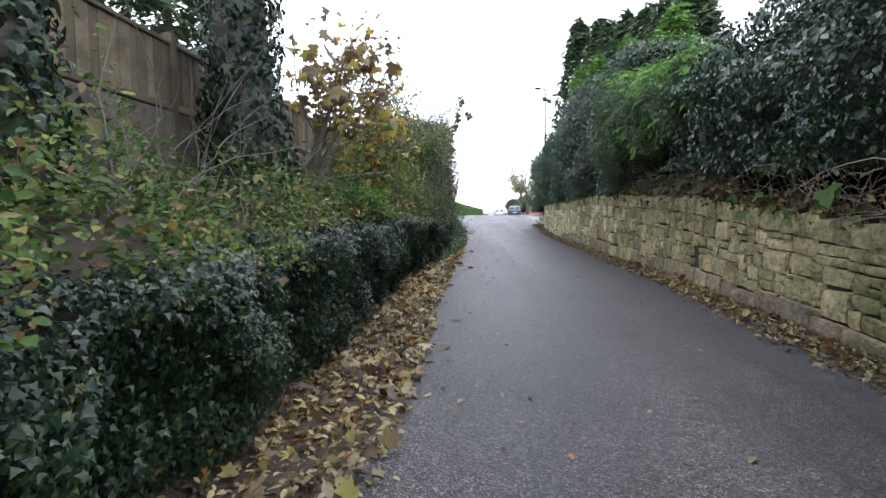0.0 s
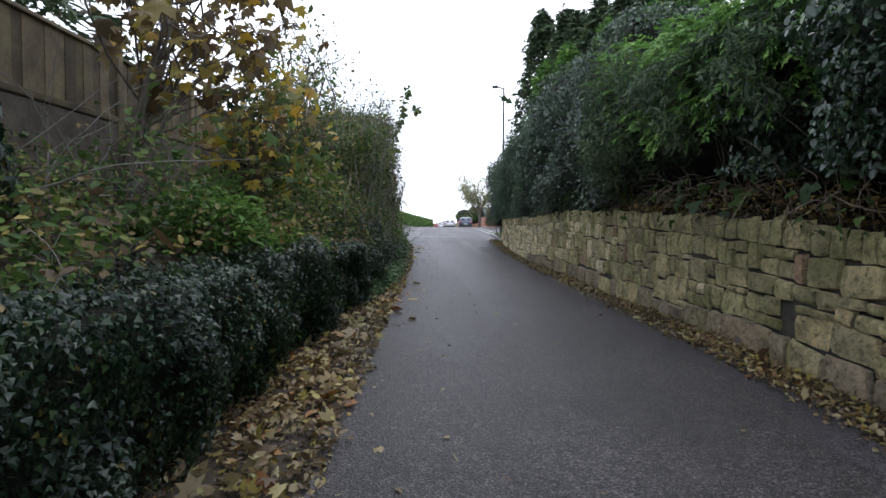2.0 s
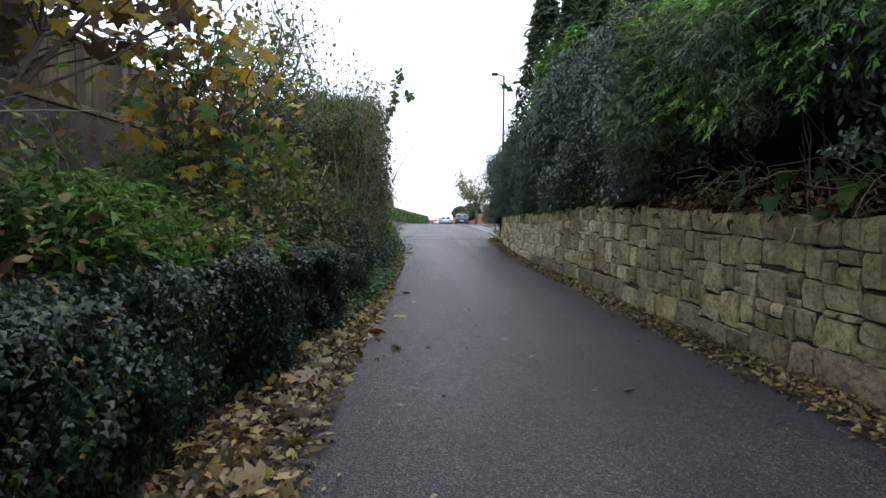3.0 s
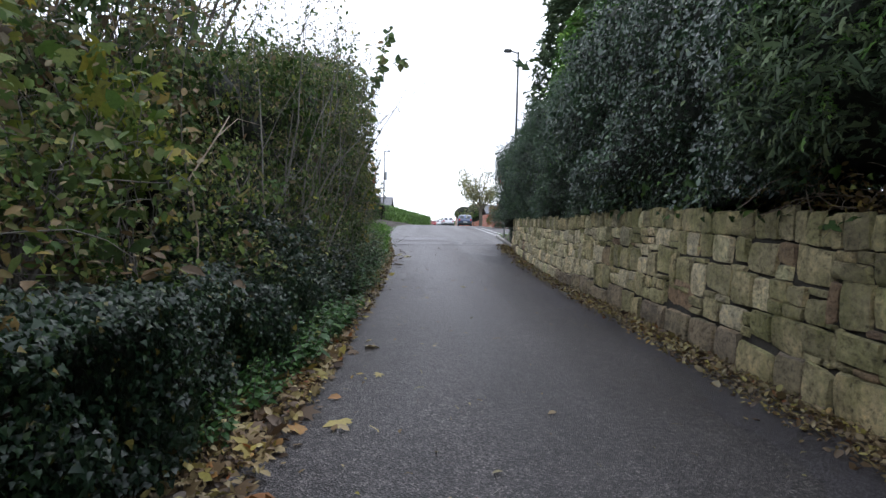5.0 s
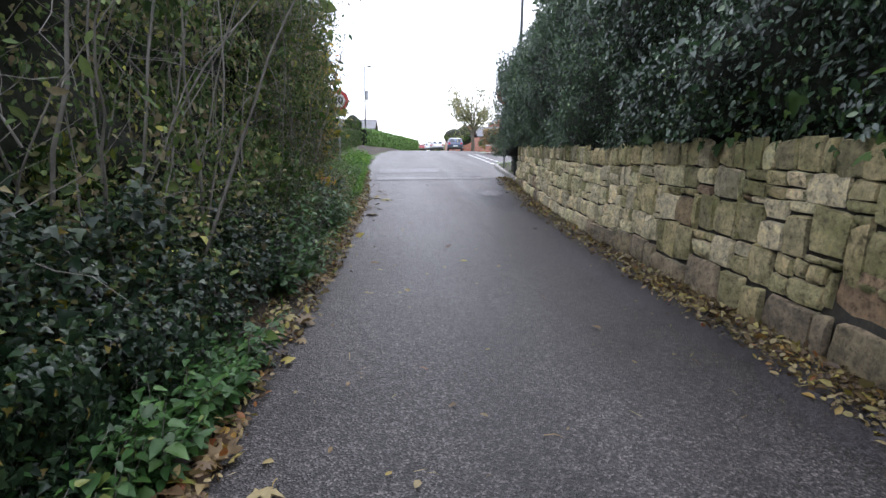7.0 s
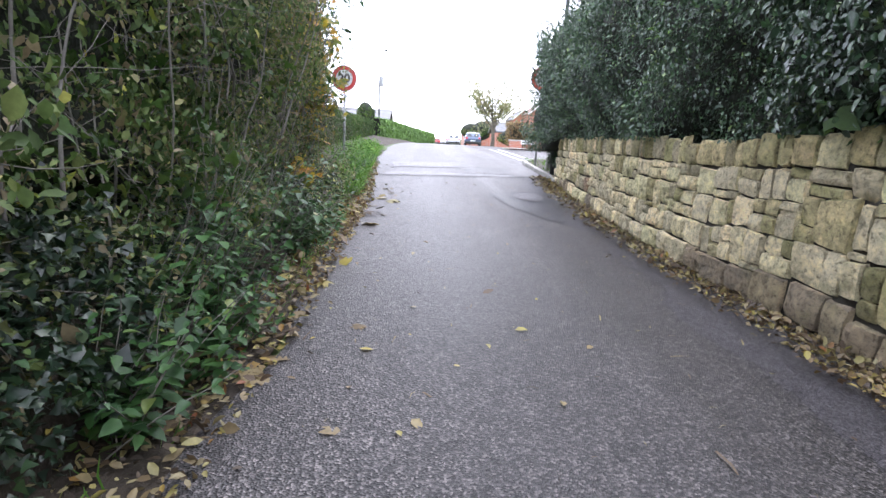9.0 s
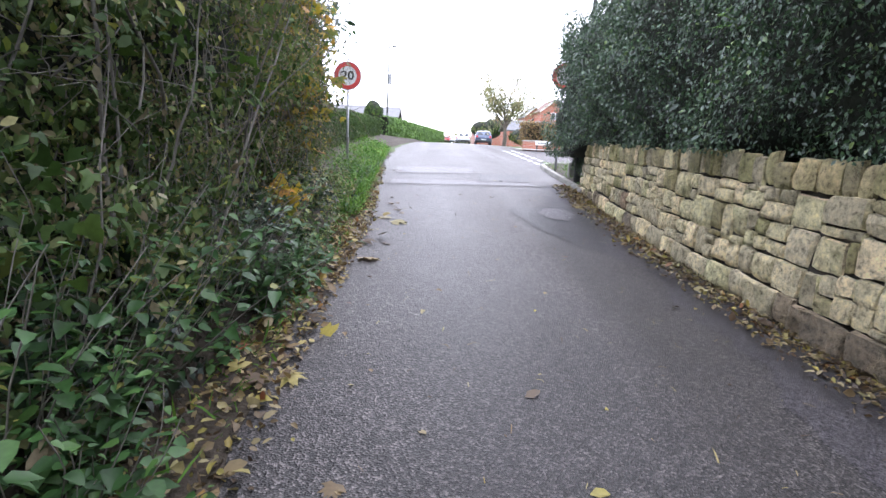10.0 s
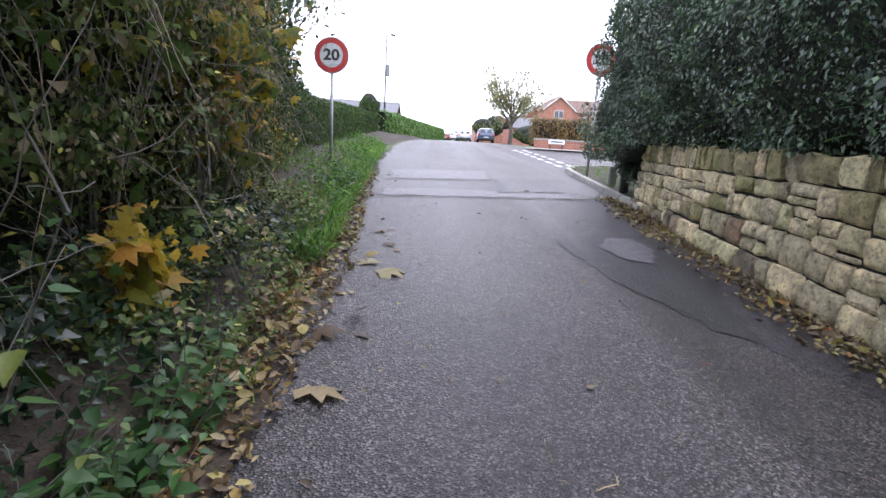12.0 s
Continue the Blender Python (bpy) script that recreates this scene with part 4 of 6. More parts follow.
shrub("slender_tree", (-2.6, 14.2, float(bank_z(-2.6, 14.2))), (1.3, 1.2, 1.5), (-2.3, 14.4, 5.1), 5, 2600, 0.05, "oval", [(THICKET, 1.0)], "slender tree with fine twigs and sparse small leaves", 84, BARK, 0.05, 70, 0.2, category="tree")
shrub("elder_bush", (-1.9, 12.0, float(bank_z(-1.9, 12.0))), (0.75, 1.1, 1.35), (-2.0, 12.3, 3.0), 6, 6400, 0.055, "oval", [(THICKET, 0.6), (GREEN, 0.2), (BROWNLEAF, 0.2)], "straggling bush with dull green leaves on the bank", 85, TWIG, 0.02, 60, 0.2)
shrub("hazel_bush", (-1.6, 10.9, float(bank_z(-1.6, 10.9))), (0.7, 0.9, 0.6), (-1.5, 11.2, 1.9), 6, 2600, 0.05, "oval", [(THICKET, 0.8), (BRAMBLE, 0.2)], "low bush with dull green leaves on the bank", 86, TWIG, 0.015, 50, 0.18)

# ---- left: thicket ----
TH = lambda d: (lambda y: BASE_L(y) - d)
mass("thicket", 12.2, 17.5, lambda y: BASE_L(y) - curve([(12, 0.95), (14, 0.75), (17.5, 0.55)])(y), lambda y: GZ(0, y) + 0.2, curve([(12.2, 3.1), (14, 3.55), (15.5, 4.0), (17.5, 4.6)]), 2.3, -1, 2100, 0.042, "oval", THICKET, "tall unkempt thicket of dull green leaves and bare stems", "thicket", 0.3, 0.42, 16, deep=0.7, lscale=0.55, gap=1.0, clump=1.4, accents=((YELLOWGREEN, 70, 0.055, "oval", "yellowing green leaves"), (GREEN, 300, 0.05, "ivy", "climbing dark ivy leaves")))
mass("hawthorn_hedge", 17.0, 21.5, lambda y: BASE_L(y) - curve([(17, 0.62), (21.5, 0.75)])(y), lambda y: GZ(0, y) + 0.1, curve([(17, 4.6), (18.5, 5.0), (21.5, 4.9)]), 2.2, -1, 2900, 0.034, "oval", THICKET, "dense dark overgrown hawthorn hedge with bare twigs", "hedge", 0.28, 0.36, 19, deep=0.55, gap=0.95, clump=1.4, accents=((YELLOWGREEN, 80, 0.05, "oval", "yellowing green leaves"), (GREEN, 260, 0.045, "oval", "fresh green leaves")))
mass("overgrown_hedge", 21.0, 26.0, lambda y: BASE_L(y) - curve([(21, 0.78), (24, 1.05), (26, 1.35)])(y), lambda y: GZ(0, y) + 0.1, curve([(21, 4.9), (23.5, 4.2), (26, 3.4)]), 2.0, -1, 2700, 0.036, "fold", GREEN, "overgrown green hedge beside the verge", "hedge", 0.08, 0.18, 20, deep=0.35, gap=0.7, accents=((YELLOW, 120, 0.05, "oval", "yellow autumn leaves"),))
r = np.random.default_rng(91)
lines = []
for i in range(85):
    y = r.uniform(12.3, 18.5)
    x = BASE_L(y) - r.uniform(0.35, 1.0)
    lines.append((wander((x, y, GZ(0, y) + 0.1), (0.12 * r.normal(), 0.22 * r.normal(), 1), r.uniform(1.2, 4.4), 12, 0.1, r), r.uniform(0.005, 0.017), 0.002))
for i in range(900):
    y = r.uniform(12.3, 23.5)
    z = r.uniform(0.5, 4.2)
    x = BASE_L(y) - r.uniform(0.25, 0.8)
    lines.append((wander((x, y, GZ(0, y) + z), (0.5 + 0.5 * r.normal(), r.normal(), 0.5 * r.normal() + 0.2), r.uniform(0.3, 0.9), 6, 0.25, r), r.uniform(0.0012, 0.0035), 0.0008))
tagged(stems("undergrowth", lines, TWIG, None, "bare grey stems and twigs standing in the thicket", "undergrowth"), kind="stuff")
pale = [(-1.0, 11.72, 0.85), (-1.0, 11.72, 1.59), (-1.02, 11.63, 1.95), (-0.98, 12.0, 2.29), (-0.98, 12.25, 2.5)]
stems("pale_branch", [(np.array(pale), 0.009, 0.005), (np.array([(-0.98, 12.0, 2.29), (-0.95, 12.35, 2.5), (-0.9, 12.9, 2.55)]), 0.005, 0.002)], DEADSTEM, None, "bare pale crooked branch standing out of the ivy", "branch")
cover("bank_ivy", 16000, (LX(1.0), LX(0.02)), (12, 15.3), 0.75, 0.034, "ivy_small", IVY, "dark ivy and bramble over the foot of the thicket", "ivy", 66, tip=(0.5, 0, -0.5))
cover("hedge_foot_ivy", 6500, (LX(1.1), LX(0.12)), (15.3, 21.5), 0.4, 0.036, "ivy_small", IVY, "dark ivy creeping over the foot of the hedge", "ivy", 166, tip=(0.5, 0, -0.5))
cover("bramble_edge", 6000, (LX(0.9), LX(0.1)), (12, 17), 0.75, 0.04, "oval", THICKET, "dull green brambles at the foot of the thicket", "brambles", 67)
def nettle_patch(n, ys, xs, high, leaf, label, seed, where=None, zf=None):
    """Upright nettles: leaves in crossed pairs up each stem, smaller towards the tip."""
    r = np.random.default_rng(seed)
    P, N, T, S, lines = [], [], [], [], []
    for i in range(n):
        y = r.uniform(*ys)
        x = float(BASE_L(y)) - r.uniform(*xs)
        if where is not None and not where(np.array([[x, y, 0.0]]))[0]:
            continue
        h = high * r.uniform(0.45, 1.15)
        z = float(GZ(0, y)) if zf is None else float(zf(x, y))
        line = wander((x, y, z - 0.02), (0.35 + 0.3 * r.normal(), 0.3 * r.normal() - 0.1, 1.0), h, 9, 0.07, r)
        lines.append((line, 0.0035, 0.0015))
        a = r.uniform(0, 6.28)
        for k in range(2, 10):
            a += math.pi / 2 + 0.2 * r.normal()
            for q in (0, math.pi):
                d = np.array([math.cos(a + q), math.sin(a + q), 0.1 - 0.35 * (k < 7)])
                P.append(line[k] + 0.012 * d)
                T.append(d)
                N.append([0.25 * d[0], 0.25 * d[1], 1.0])
                S.append(1.08 * leaf * (1.0 if k < 7 else 0.8 - 0.2 * (k - 7)) * r.uniform(0.75, 1.2))
    ob = tagged(stems("nettles", lines, TWIG, None, label, "nettles", 4), kind="stuff")
    leaves("foliage", P, N, np.array(S), "nettle", NETTLE, ob, tip=np.array(T), wild=0.22, tip_wild=0.15, seed=seed, spread=0.12)


nettle_patch(110, (10.7, 12.0), (-0.12, 0.4), 0.34, 0.062, "bright green nettles at the edge of the asphalt", 68)
nettle_patch(230, (12.0, 13.8), (-0.16, 0.45), 0.4, 0.08, "bright green nettles at the edge of the asphalt", 69)
nettle_patch(330, (14.2, 17.7), (-0.06, 0.7), 0.62, 0.066, "green nettles and weeds along the edge of the lane", 75, lambda p: lump(p, 0.5, 4) > -0.1)
nettle_patch(40, (17.8, 18.7), (-0.05, 0.35), 0.45, 0.066, "clump of green nettles at the foot of the hedge", 79)
nettle_patch(170, (15.2, 18.0), (0.25, 0.75), 1.15, 0.066, "tall green nettles leaning out of the hedge foot", 77, lambda p: lump(p, 0.6, 5) > 0.0)
nettle_patch(160, (20.3, 26), (-0.02, 0.7), 0.42, 0.06, "green nettles and weeds on the verge", 78)
cover("verge_weeds", 5200, (LX(0.8), LX(0.0)), (18.7, 22.5), 0.42, 0.035, "oval", THICKET, "dull low weeds at the foot of the hedge", "weeds", 76)
cover("bindweed", 700, (LX(0.9), LX(0.3)), (15.5, 20.0), 1.7, 0.045, "palm", GREEN, "pale green climbing weeds on the hedge", "weeds", 70, lumps=0.9)
shrub("maple_shrub", (-1.1, 20.7, float(GZ(0, 20.7))), (0.3, 0.85, 1.3), (-0.9, 20.6, 2.95), 4, 1500, 0.075, "palm", [(YELLOW, 0.65), (BRAMBLE, 0.35)], "maple shrub with yellow autumn leaves leaning out of the hedge", 87, TWIG, 0.02, 46, 0.16)
shrub("field_maple", (-1.35, 11.6, float(bank_z(-1.35, 11.6))), (0.35, 0.55, 0.4), (-1.4, 11.5, 2.3), 2, 300, 0.075, "palm", [(YELLOWGREEN, 1.0)], "young maple with large yellow-green leaves on the bank", 181, TWIG, 0.012, 18, 0.09)
shrub("climbing_maple", (-1.05, 19.4, float(GZ(0, 19.4))), (0.2, 0.6, 0.6), (-1.0, 19.7, 2.8), 3, 560, 0.06, "palm", [(YELLOWGREEN, 0.85), (YELLOW, 0.15)], "leafy yellow-green shoots leaning out of the hedge", 182, TWIG, 0.012, 34, 0.12)
shrub("maple_seedling", (-0.66, 19.1, float(GZ(0, 19.1))), (0.15, 0.18, 0.3), (-0.64, 19.1, 1.26), 2, 150, 0.08, "palm", [(YELLOW, 1.0)], "small maple seedling with orange and yellow leaves", 88, TWIG, 0.008, 14, 0.06)
shrub("hedgerow_ash", (-2.6, 25.5, float(GZ(0, 25.5))), (1.15, 2.0, 1.2), (-1.95, 25.8, 4.7), 4, 2400, 0.085, "oval", [(LAUREL, 1.0)], "hedgerow tree with drooping dark green leaves", 89, BARK, 0.05, 60, 0.2, category="tree")
# dry stems hanging in the hedge
r = np.random.default_rng(191)
lines = []
for i in range(170):
    y = r.uniform(17.6, 21.5)
    x = BASE_L(y) - r.uniform(0.3, 0.75)
    lines.append((wander((x, y, GZ(0, y) + r.uniform(0.9, 2.8)), (0.25 + 0.25 * r.normal(), 0.35 * r.normal(), -0.6 + 0.7 * r.normal()), r.uniform(0.5, 1.3), 8, 0.16, r, 0.12), r.uniform(0.0012, 0.0028), 0.0008))
tagged(stems("dry_stems", lines, DEADSTEM, None, "dry brown stems hanging out of the hedge", "stems", 4), kind="stuff")
# tall shoots above the thicket
r = np.random.default_rng(95)
for x, y, z, tx, tz, nl in ((-0.62, 19.3, 4.0, -0.12, 5.95, 90), (-0.55, 19.3, 4.2, 0.2, 5.25, 34)):
    t = np.linspace(0, 1, 14)[:, None]
    line = np.array([x, y, z]) * (1 - t) + np.array([tx, y, tz]) * t + np.array([0.02, 0, 0.32 if nl < 50 else 0.1]) * np.sin(t * math.pi)
    sh = stems("tall_shoot", [(line, 0.012, 0.003)], TWIG, None, "tall leafy shoot rising above the thicket", "shoot")
    i = r.uniform(0.02 if nl > 50 else 0.75, 1, nl)
    p = np.stack([np.interp(i, t[:, 0], line[:, k]) for k in range(3)], -1) + 0.03 * r.normal(size=(nl, 3))
    leaves("leaves", p, (0, -1, 0.2), 0.13, "oval", THICKET, sh, tip=(0.6, 0, -0.3), wild=0.4, tip_wild=0.6, seed=96)


def ragged(name, n, ys, xoff, zf, length, size, mat, label, seed):
    """Leafy shoots that break the outline of a thicket."""
    r = np.random.default_rng(seed)
    lines, P = [], []
    for i in range(n):
        y = r.uniform(*ys)
        x = BASE_L(y) - r.uniform(*xoff)
        p = wander((x, y, float(zf(y)) - r.uniform(0.1, 0.5)), (0.35 * r.normal() + 0.1, 0.35 * r.normal(), 1), length * r.uniform(0.5, 1.4), 8, 0.14, r, 0.02)
        lines.append((p, 0.006, 0.002))
        P.append(p[r.integers(2, 9, 26)] + 0.06 * r.normal(size=(26, 3)))
    ob = tagged(stems(name, lines, TWIG, None, label, "shoots"), kind="stuff")
    leaves("foliage", np.concatenate(P), (0, -0.6, 0.4), size, "oval", mat, ob, tip=(0.2, 0, -0.4), wild=0.8, seed=seed)


ragged("wispy_growth", 130, (12.5, 23.5), (0.6, 2.2), lambda y: np.interp(y, [12.2, 14, 15.5, 17.5, 21.5, 23.5], [3.1, 3.55, 4.0, 4.6, 4.9, 4.2]), 1.0, 0.045, THICKET, "wispy leafy shoots along the top of the thicket", 151)
ragged("wispy_growth", 60, (13, 22), (0.35, 0.7), lambda y: GZ(0, y) + 2.4 + 1.2 * np.sin(y * 7), 0.9, 0.045, THICKET, "leafy shoots leaning out of the thicket", 152)

# ---- verge, far hedges ----
cover("grass_verge", 22000, (LX(0.8), LX(-0.12)), (20.6, 34), 0.16, 0.13, "blade", GRASS, "rough bright green grass verge beside the lane", "grass", 97, tip=(0.15, 0, 1), wild=0.6, tip_wild=0.35, zf=lambda x, y: GZ(x, y))
cover("verge_weeds", 12000, (LX(1.5), LX(0.05)), (21.5, 36), 0.42, 0.05, "oval", GRASS, "leafy green weeds on the verge", "weeds", 98, zf=lambda x, y: GZ(x, y))
cover("grass_tufts", 700, (LX(0.3), LX(-0.12)), (14.5, 20.2), 0.08, 0.085, "blade", GRASS, "tufts of grass at the edge of the asphalt", "grass", 99, tip=(0.3, 0, 0.8), zf=lambda x, y: GZ(x, y))
mass("garden_hedge", 25.6, 43, curve([(25.6, -1.75), (28, -2.0), (36, -2.05), (43, -2.0)]), lambda y: GZ(0, y), curve([(25.6, 3.4), (27, 3.0), (30, 2.8), (36, 2.95), (43, 3.1)]), 1.6, -1, 900, 0.05, "fold", GREEN, "clipped dark green garden hedge along the verge", "hedge", 0.12, 0.1, 17, deep=0.2, gap=0.2, clump=0.3)
mass("far_hedge", 45.5, 95, curve([(45, -1.55), (60, -0.5), (80, 1.7), (95, 3.4)]), lambda y: GZ(0, y) - 0.05, curve([(45, 3.3), (60, 3.5), (95, 3.6)]), 2.0, -1, 110, 0.16, "fold", FARGREEN, "long clipped bright green hedge beside the far road", "hedge", 0.1, 0.06, 18, deep=0.2, gap=0.2, clump=0.3)

# ---- stones of the wall ----
def stone_mesh(seed, mat, proud=0.005, name="stone"):
    """A rough squared stone one unit wide (y) and high (z), its face to -x, with worn edges."""
    r = np.random.default_rng(seed)
    g = np.array([-0.5, -0.47, -0.2, 0.2, 0.47, 0.5])
    V = []
    cy, cz = 0.05 * r.normal(size=(2, 2)), 0.055 * r.normal(size=(2, 2))
    tilt_y, tilt_z = 0.014 * r.normal(size=2)
    for i, a in enumerate(g):
        for j, b in enumerate(g):
            edge = min(i, j, 5 - i, 5 - j)
            u, v = a + 0.5, b + 0.5
            dy = cy[0, 0] * (1 - u) * (1 - v) + cy[1, 0] * u * (1 - v) + cy[0, 1] * (1 - u) * v + cy[1, 1] * u * v
            dz = cz[0, 0] * (1 - u) * (1 - v) + cz[1, 0] * u * (1 - v) + cz[0, 1] * (1 - u) * v + cz[1, 1] * u * v
            corner = (i in (0, 5)) and (j in (0, 5))
            near = (i in (1, 4)) and (j in (1, 4))
            out = -0.05 if edge == 0 else (0.0 if edge == 1 else proud) + (0.004 if edge == 1 else 0.0095) * r.normal() + tilt_y * a + tilt_z * b
            if near:
                out -= 0.008
            k = 0.93 if corner else (0.955 if near else 1.0)
            V.append((-out, (a + dy * 0.8) * k + 0.012 * r.normal(), (b + dz) * k + 0.014 * r.normal()))
    F = [(i * 6 + j, i * 6 + j + 1, (i + 1) * 6 + j + 1, (i + 1) * 6 + j) for i in range(5) for j in range(5)]
    me = mesh_of(name, np.array(V), F, mat)
    me.set_sharp_from_angle(angle=radians(28))
    return me


STONES = [stone_mesh(200 + i, STONE) for i in range(26)]
REDS = [stone_mesh(240 + i, REDSTONE) for i in range(6)]
COPES = [stone_mesh(260 + i, STONE, 0.008, "coping_stone") for i in range(12)]
PALES = [stone_mesh(280 + i, PALESTONE) for i in range(20)]
PALECOPES = [stone_mesh(310 + i, PALESTONE, 0.008, "coping_stone") for i in range(8)]
PLINTHS = [stone_mesh(330 + i, PLINTH, 0.012) for i in range(12)]
srng = np.random.default_rng(21)
COPE = 0.25


def place(y, f, w, h, top=False, out=0.0, roll=0.0):
    hh = WALL_H(y) - COPE
    z = GZ(3.4, y) + (f * hh if not top else hh + f)
    lean = 0.1 * (z - GZ(3.4, y)) / WALL_H(y)
    dirz = math.atan2(float(WALL_X(y + 0.3) - WALL_X(y - 0.3)), 0.6)
    return Matrix.Translation((float(WALL_X(y)) + lean - out, y, float(z))) @ Matrix.Rotation(-dirz, 4, "Z") @ Matrix.Rotation(0.0445 + roll, 4, "X") @ Matrix.Diagonal((1, w, h, 1))


def step_line(level, swing, seed):
    """A bed joint that runs level for a metre or so and then steps."""
    r = np.random.default_rng(seed)
    at = np.cumsum(r.uniform(0.45, 1.3, 90)) - 9.0
    up = level + swing * r.uniform(-1, 1, 91)
    STEPS.append(at)
    return lambda y: float(up[np.searchsorted(at, y)])


STEPS = [[]]
BED = [lambda y: 0.0, step_line(0.25, 0.06, 901), step_line(0.51, 0.075, 902), step_line(0.77, 0.06, 903), lambda y: 1.0]
STEPS.append([])
SLAB = (13.45, 13.98)
CLEFT = (7.66, 7.8)
rects = []


def course(y0, y1, f0, f1, hmid, band):
    """One patch of a band: a single squared block, two beds, or a block over thin slips."""
    w, h = y1 - y0, (f1 - f0) * hmid
    how = srng.uniform()
    if band == 0 or h < 0.17 or (how < 0.62 and w < 0.5 and h < 0.36):
        rects.append((y0, y1, f0, f1, band))
    elif how < 0.78:
        thin = min(0.4, srng.uniform(0.05, 0.085) / h)
        c = f0 + (f1 - f0) * (thin if srng.uniform() < 0.5 else 1 - thin)
        for a, b in ((f0, c), (c, f1)):
            if (b - a) * hmid < 0.1 and w > 0.25:
                m = y0 + w * srng.uniform(0.3, 0.7)
                rects.append((y0, m, a, b, band))
                rects.append((m, y1, a, b, band))
            else:
                rects.append((y0, y1, a, b, band))
    else:
        c = f0 + (f1 - f0) * srng.uniform(0.36, 0.64)
        for a, b in ((f0, c), (c, f1)):
            if w > 0.3 and srng.uniform() < 0.75:
                m = y0 + w * srng.uniform(0.35, 0.65)
                rects.append((y0, m, a, b, band))
                rects.append((m, y1, a, b, band))
            else:
                rects.append((y0, y1, a, b, band))


for band in range(4):
    y = -4.0 + 0.13 * band
    while y < 24.35:
        big = float(np.interp(y, [6, 10, 15, 18], [1.15, 1.0, 0.95, 0.78]))
        y2 = y + srng.uniform(0.17, 0.44) * big * (1.25 if band == 0 else 1.0)
        nxt = [q for st in STEPS[band:band + 2] for q in st if y + 0.02 < q < y2 + 0.1]
        if nxt:
            y2 = min(nxt)
        if band == 1 and y < SLAB[0] and y2 > SLAB[0] - 0.12:
            y2 = SLAB[0]
        if abs(y - SLAB[0]) < 1e-6:
            y2 = SLAB[1]
        if 24.4 - y2 < 0.18:
            y2 = 24.4
        ym = (y + y2) / 2
        hm = float(WALL_H(ym)) - COPE
        if abs(y - SLAB[0]) < 1e-6:
            rects.append((y, y2, BED[1](ym), BED[2](ym) + 0.1, 9))
        else:
            course(y, y2, BED[band](ym), BED[band + 1](ym), hm, band)
        y = y2

rest = []
count = 0
rects.sort(key=lambda q: q[0])
for y0, y1, f0, f1, band in rects:
    ym, fm = (y0 + y1) / 2, (f0 + f1) / 2
    hmid = float(WALL_H(ym)) - COPE
    if CLEFT[0] < ym < CLEFT[1] and band == 1:
        continue
    gap = srng.uniform(0.004, 0.014)
    m = place(ym, fm, max(0.05, (y1 - y0) - gap), max(0.035, (f1 - f0) * hmid - gap), out=float(srng.normal() * 0.007) + (0.022 if band == 0 else 0.0), roll=float(srng.normal() * 0.02))
    pale = srng.uniform() < np.interp(ym, [12, 15.5, 18.5], [0.04, 0.45, 0.9])
    if band == 9:
        under("eroded_stone", REDS[2], wall, "eroded brown sandstone set back in the wall").matrix_basis = Matrix.Translation((0.02, 0, 0)) @ m
        continue
    if band == 0 and srng.uniform() < np.interp(ym, [17, 20], [0.8, 0.25]):
        me = PLINTHS[srng.integers(12)]
    elif srng.uniform() < 0.035:
        me = REDS[srng.integers(6)]
    else:
        me = PALES[srng.integers(20)] if pale else STONES[srng.integers(26)]
    if 4.2 < ym < 23.0 and count < 330:
        under("stone", me, wall).matrix_basis = m
        count += 1
    else:
        rest.append((me, m))
for mat in (STONE, PALESTONE, REDSTONE, PLINTH):
    V, F = [], []
    for me, m in rest:
        if me.materials[0] == mat:
            k = len(V)
            V += [tuple(m @ v.co) for v in me.vertices]
            F += [tuple(k + i for i in f.vertices) for f in me.polygons]
    if V:
        under("rubble_stones", mesh_of("rubble_stones", V, F, mat), wall, kind="stuff")
y = -4.0
while y < 24.3:
    w = srng.uniform(0.12, 0.25) if srng.uniform() < 0.8 else srng.uniform(0.09, 0.13)
    h = COPE * srng.uniform(0.88, 1.1)
    ob = under("coping_stone", PALECOPES[srng.integers(8)] if srng.uniform() < np.interp(y, [12, 15, 19], [0.0, 0.2, 0.4]) else COPES[srng.integers(12)], wall)
    ob.matrix_basis = place(y + w / 2, h / 2, w - 0.008, h, True, out=0.012 + float(srng.normal() * 0.01), roll=float(srng.normal() * 0.05))
    y += w

# ---- worn places and seams of the road ----
def flat(name, poly, mat, dz, label, wobble=0.04, seed=1):
    """A thin irregular skin on the road."""
    r = np.random.default_rng(seed)
    pts = []
    for (x0, y0), (x1, y1) in zip(poly, poly[1:] + poly[:1]):
        n = max(2, int(math.hypot(x1 - x0, y1 - y0) / 0.1))
        for i in range(n):
            t = i / n
            pts.append((x0 + (x1 - x0) * t + wobble * r.normal() * 0.5, y0 + (y1 - y0) * t + wobble * r.normal() * 0.5))
    bm = bmesh.new()
    vs = [bm.verts.new((x, y, 0)) for x, y in pts]
    es = [bm.edges.new((a, c)) for a, c in zip(vs, vs[1:] + vs[:1])]
    bmesh.ops.triangle_fill(bm, use_beauty=True, edges=es)
    P = np.array([v.co[:] for v in bm.verts])
    z = road_z(P[:, 0], P[:, 1]) + dz
    for v, zz in zip(bm.verts, z):
        v.co.z = zz
    bmesh.ops.recalc_face_normals(bm, faces=bm.faces)
    if sum(f.normal.z for f in bm.faces) < 0:
        bmesh.ops.reverse_faces(bm, faces=bm.faces)
    me = bpy.data.meshes.new(name)
    bm.to_mesh(me)
    bm.free()
    me.materials.append(mat)
    return thing(name, me, label, "road patch", kind="structure")


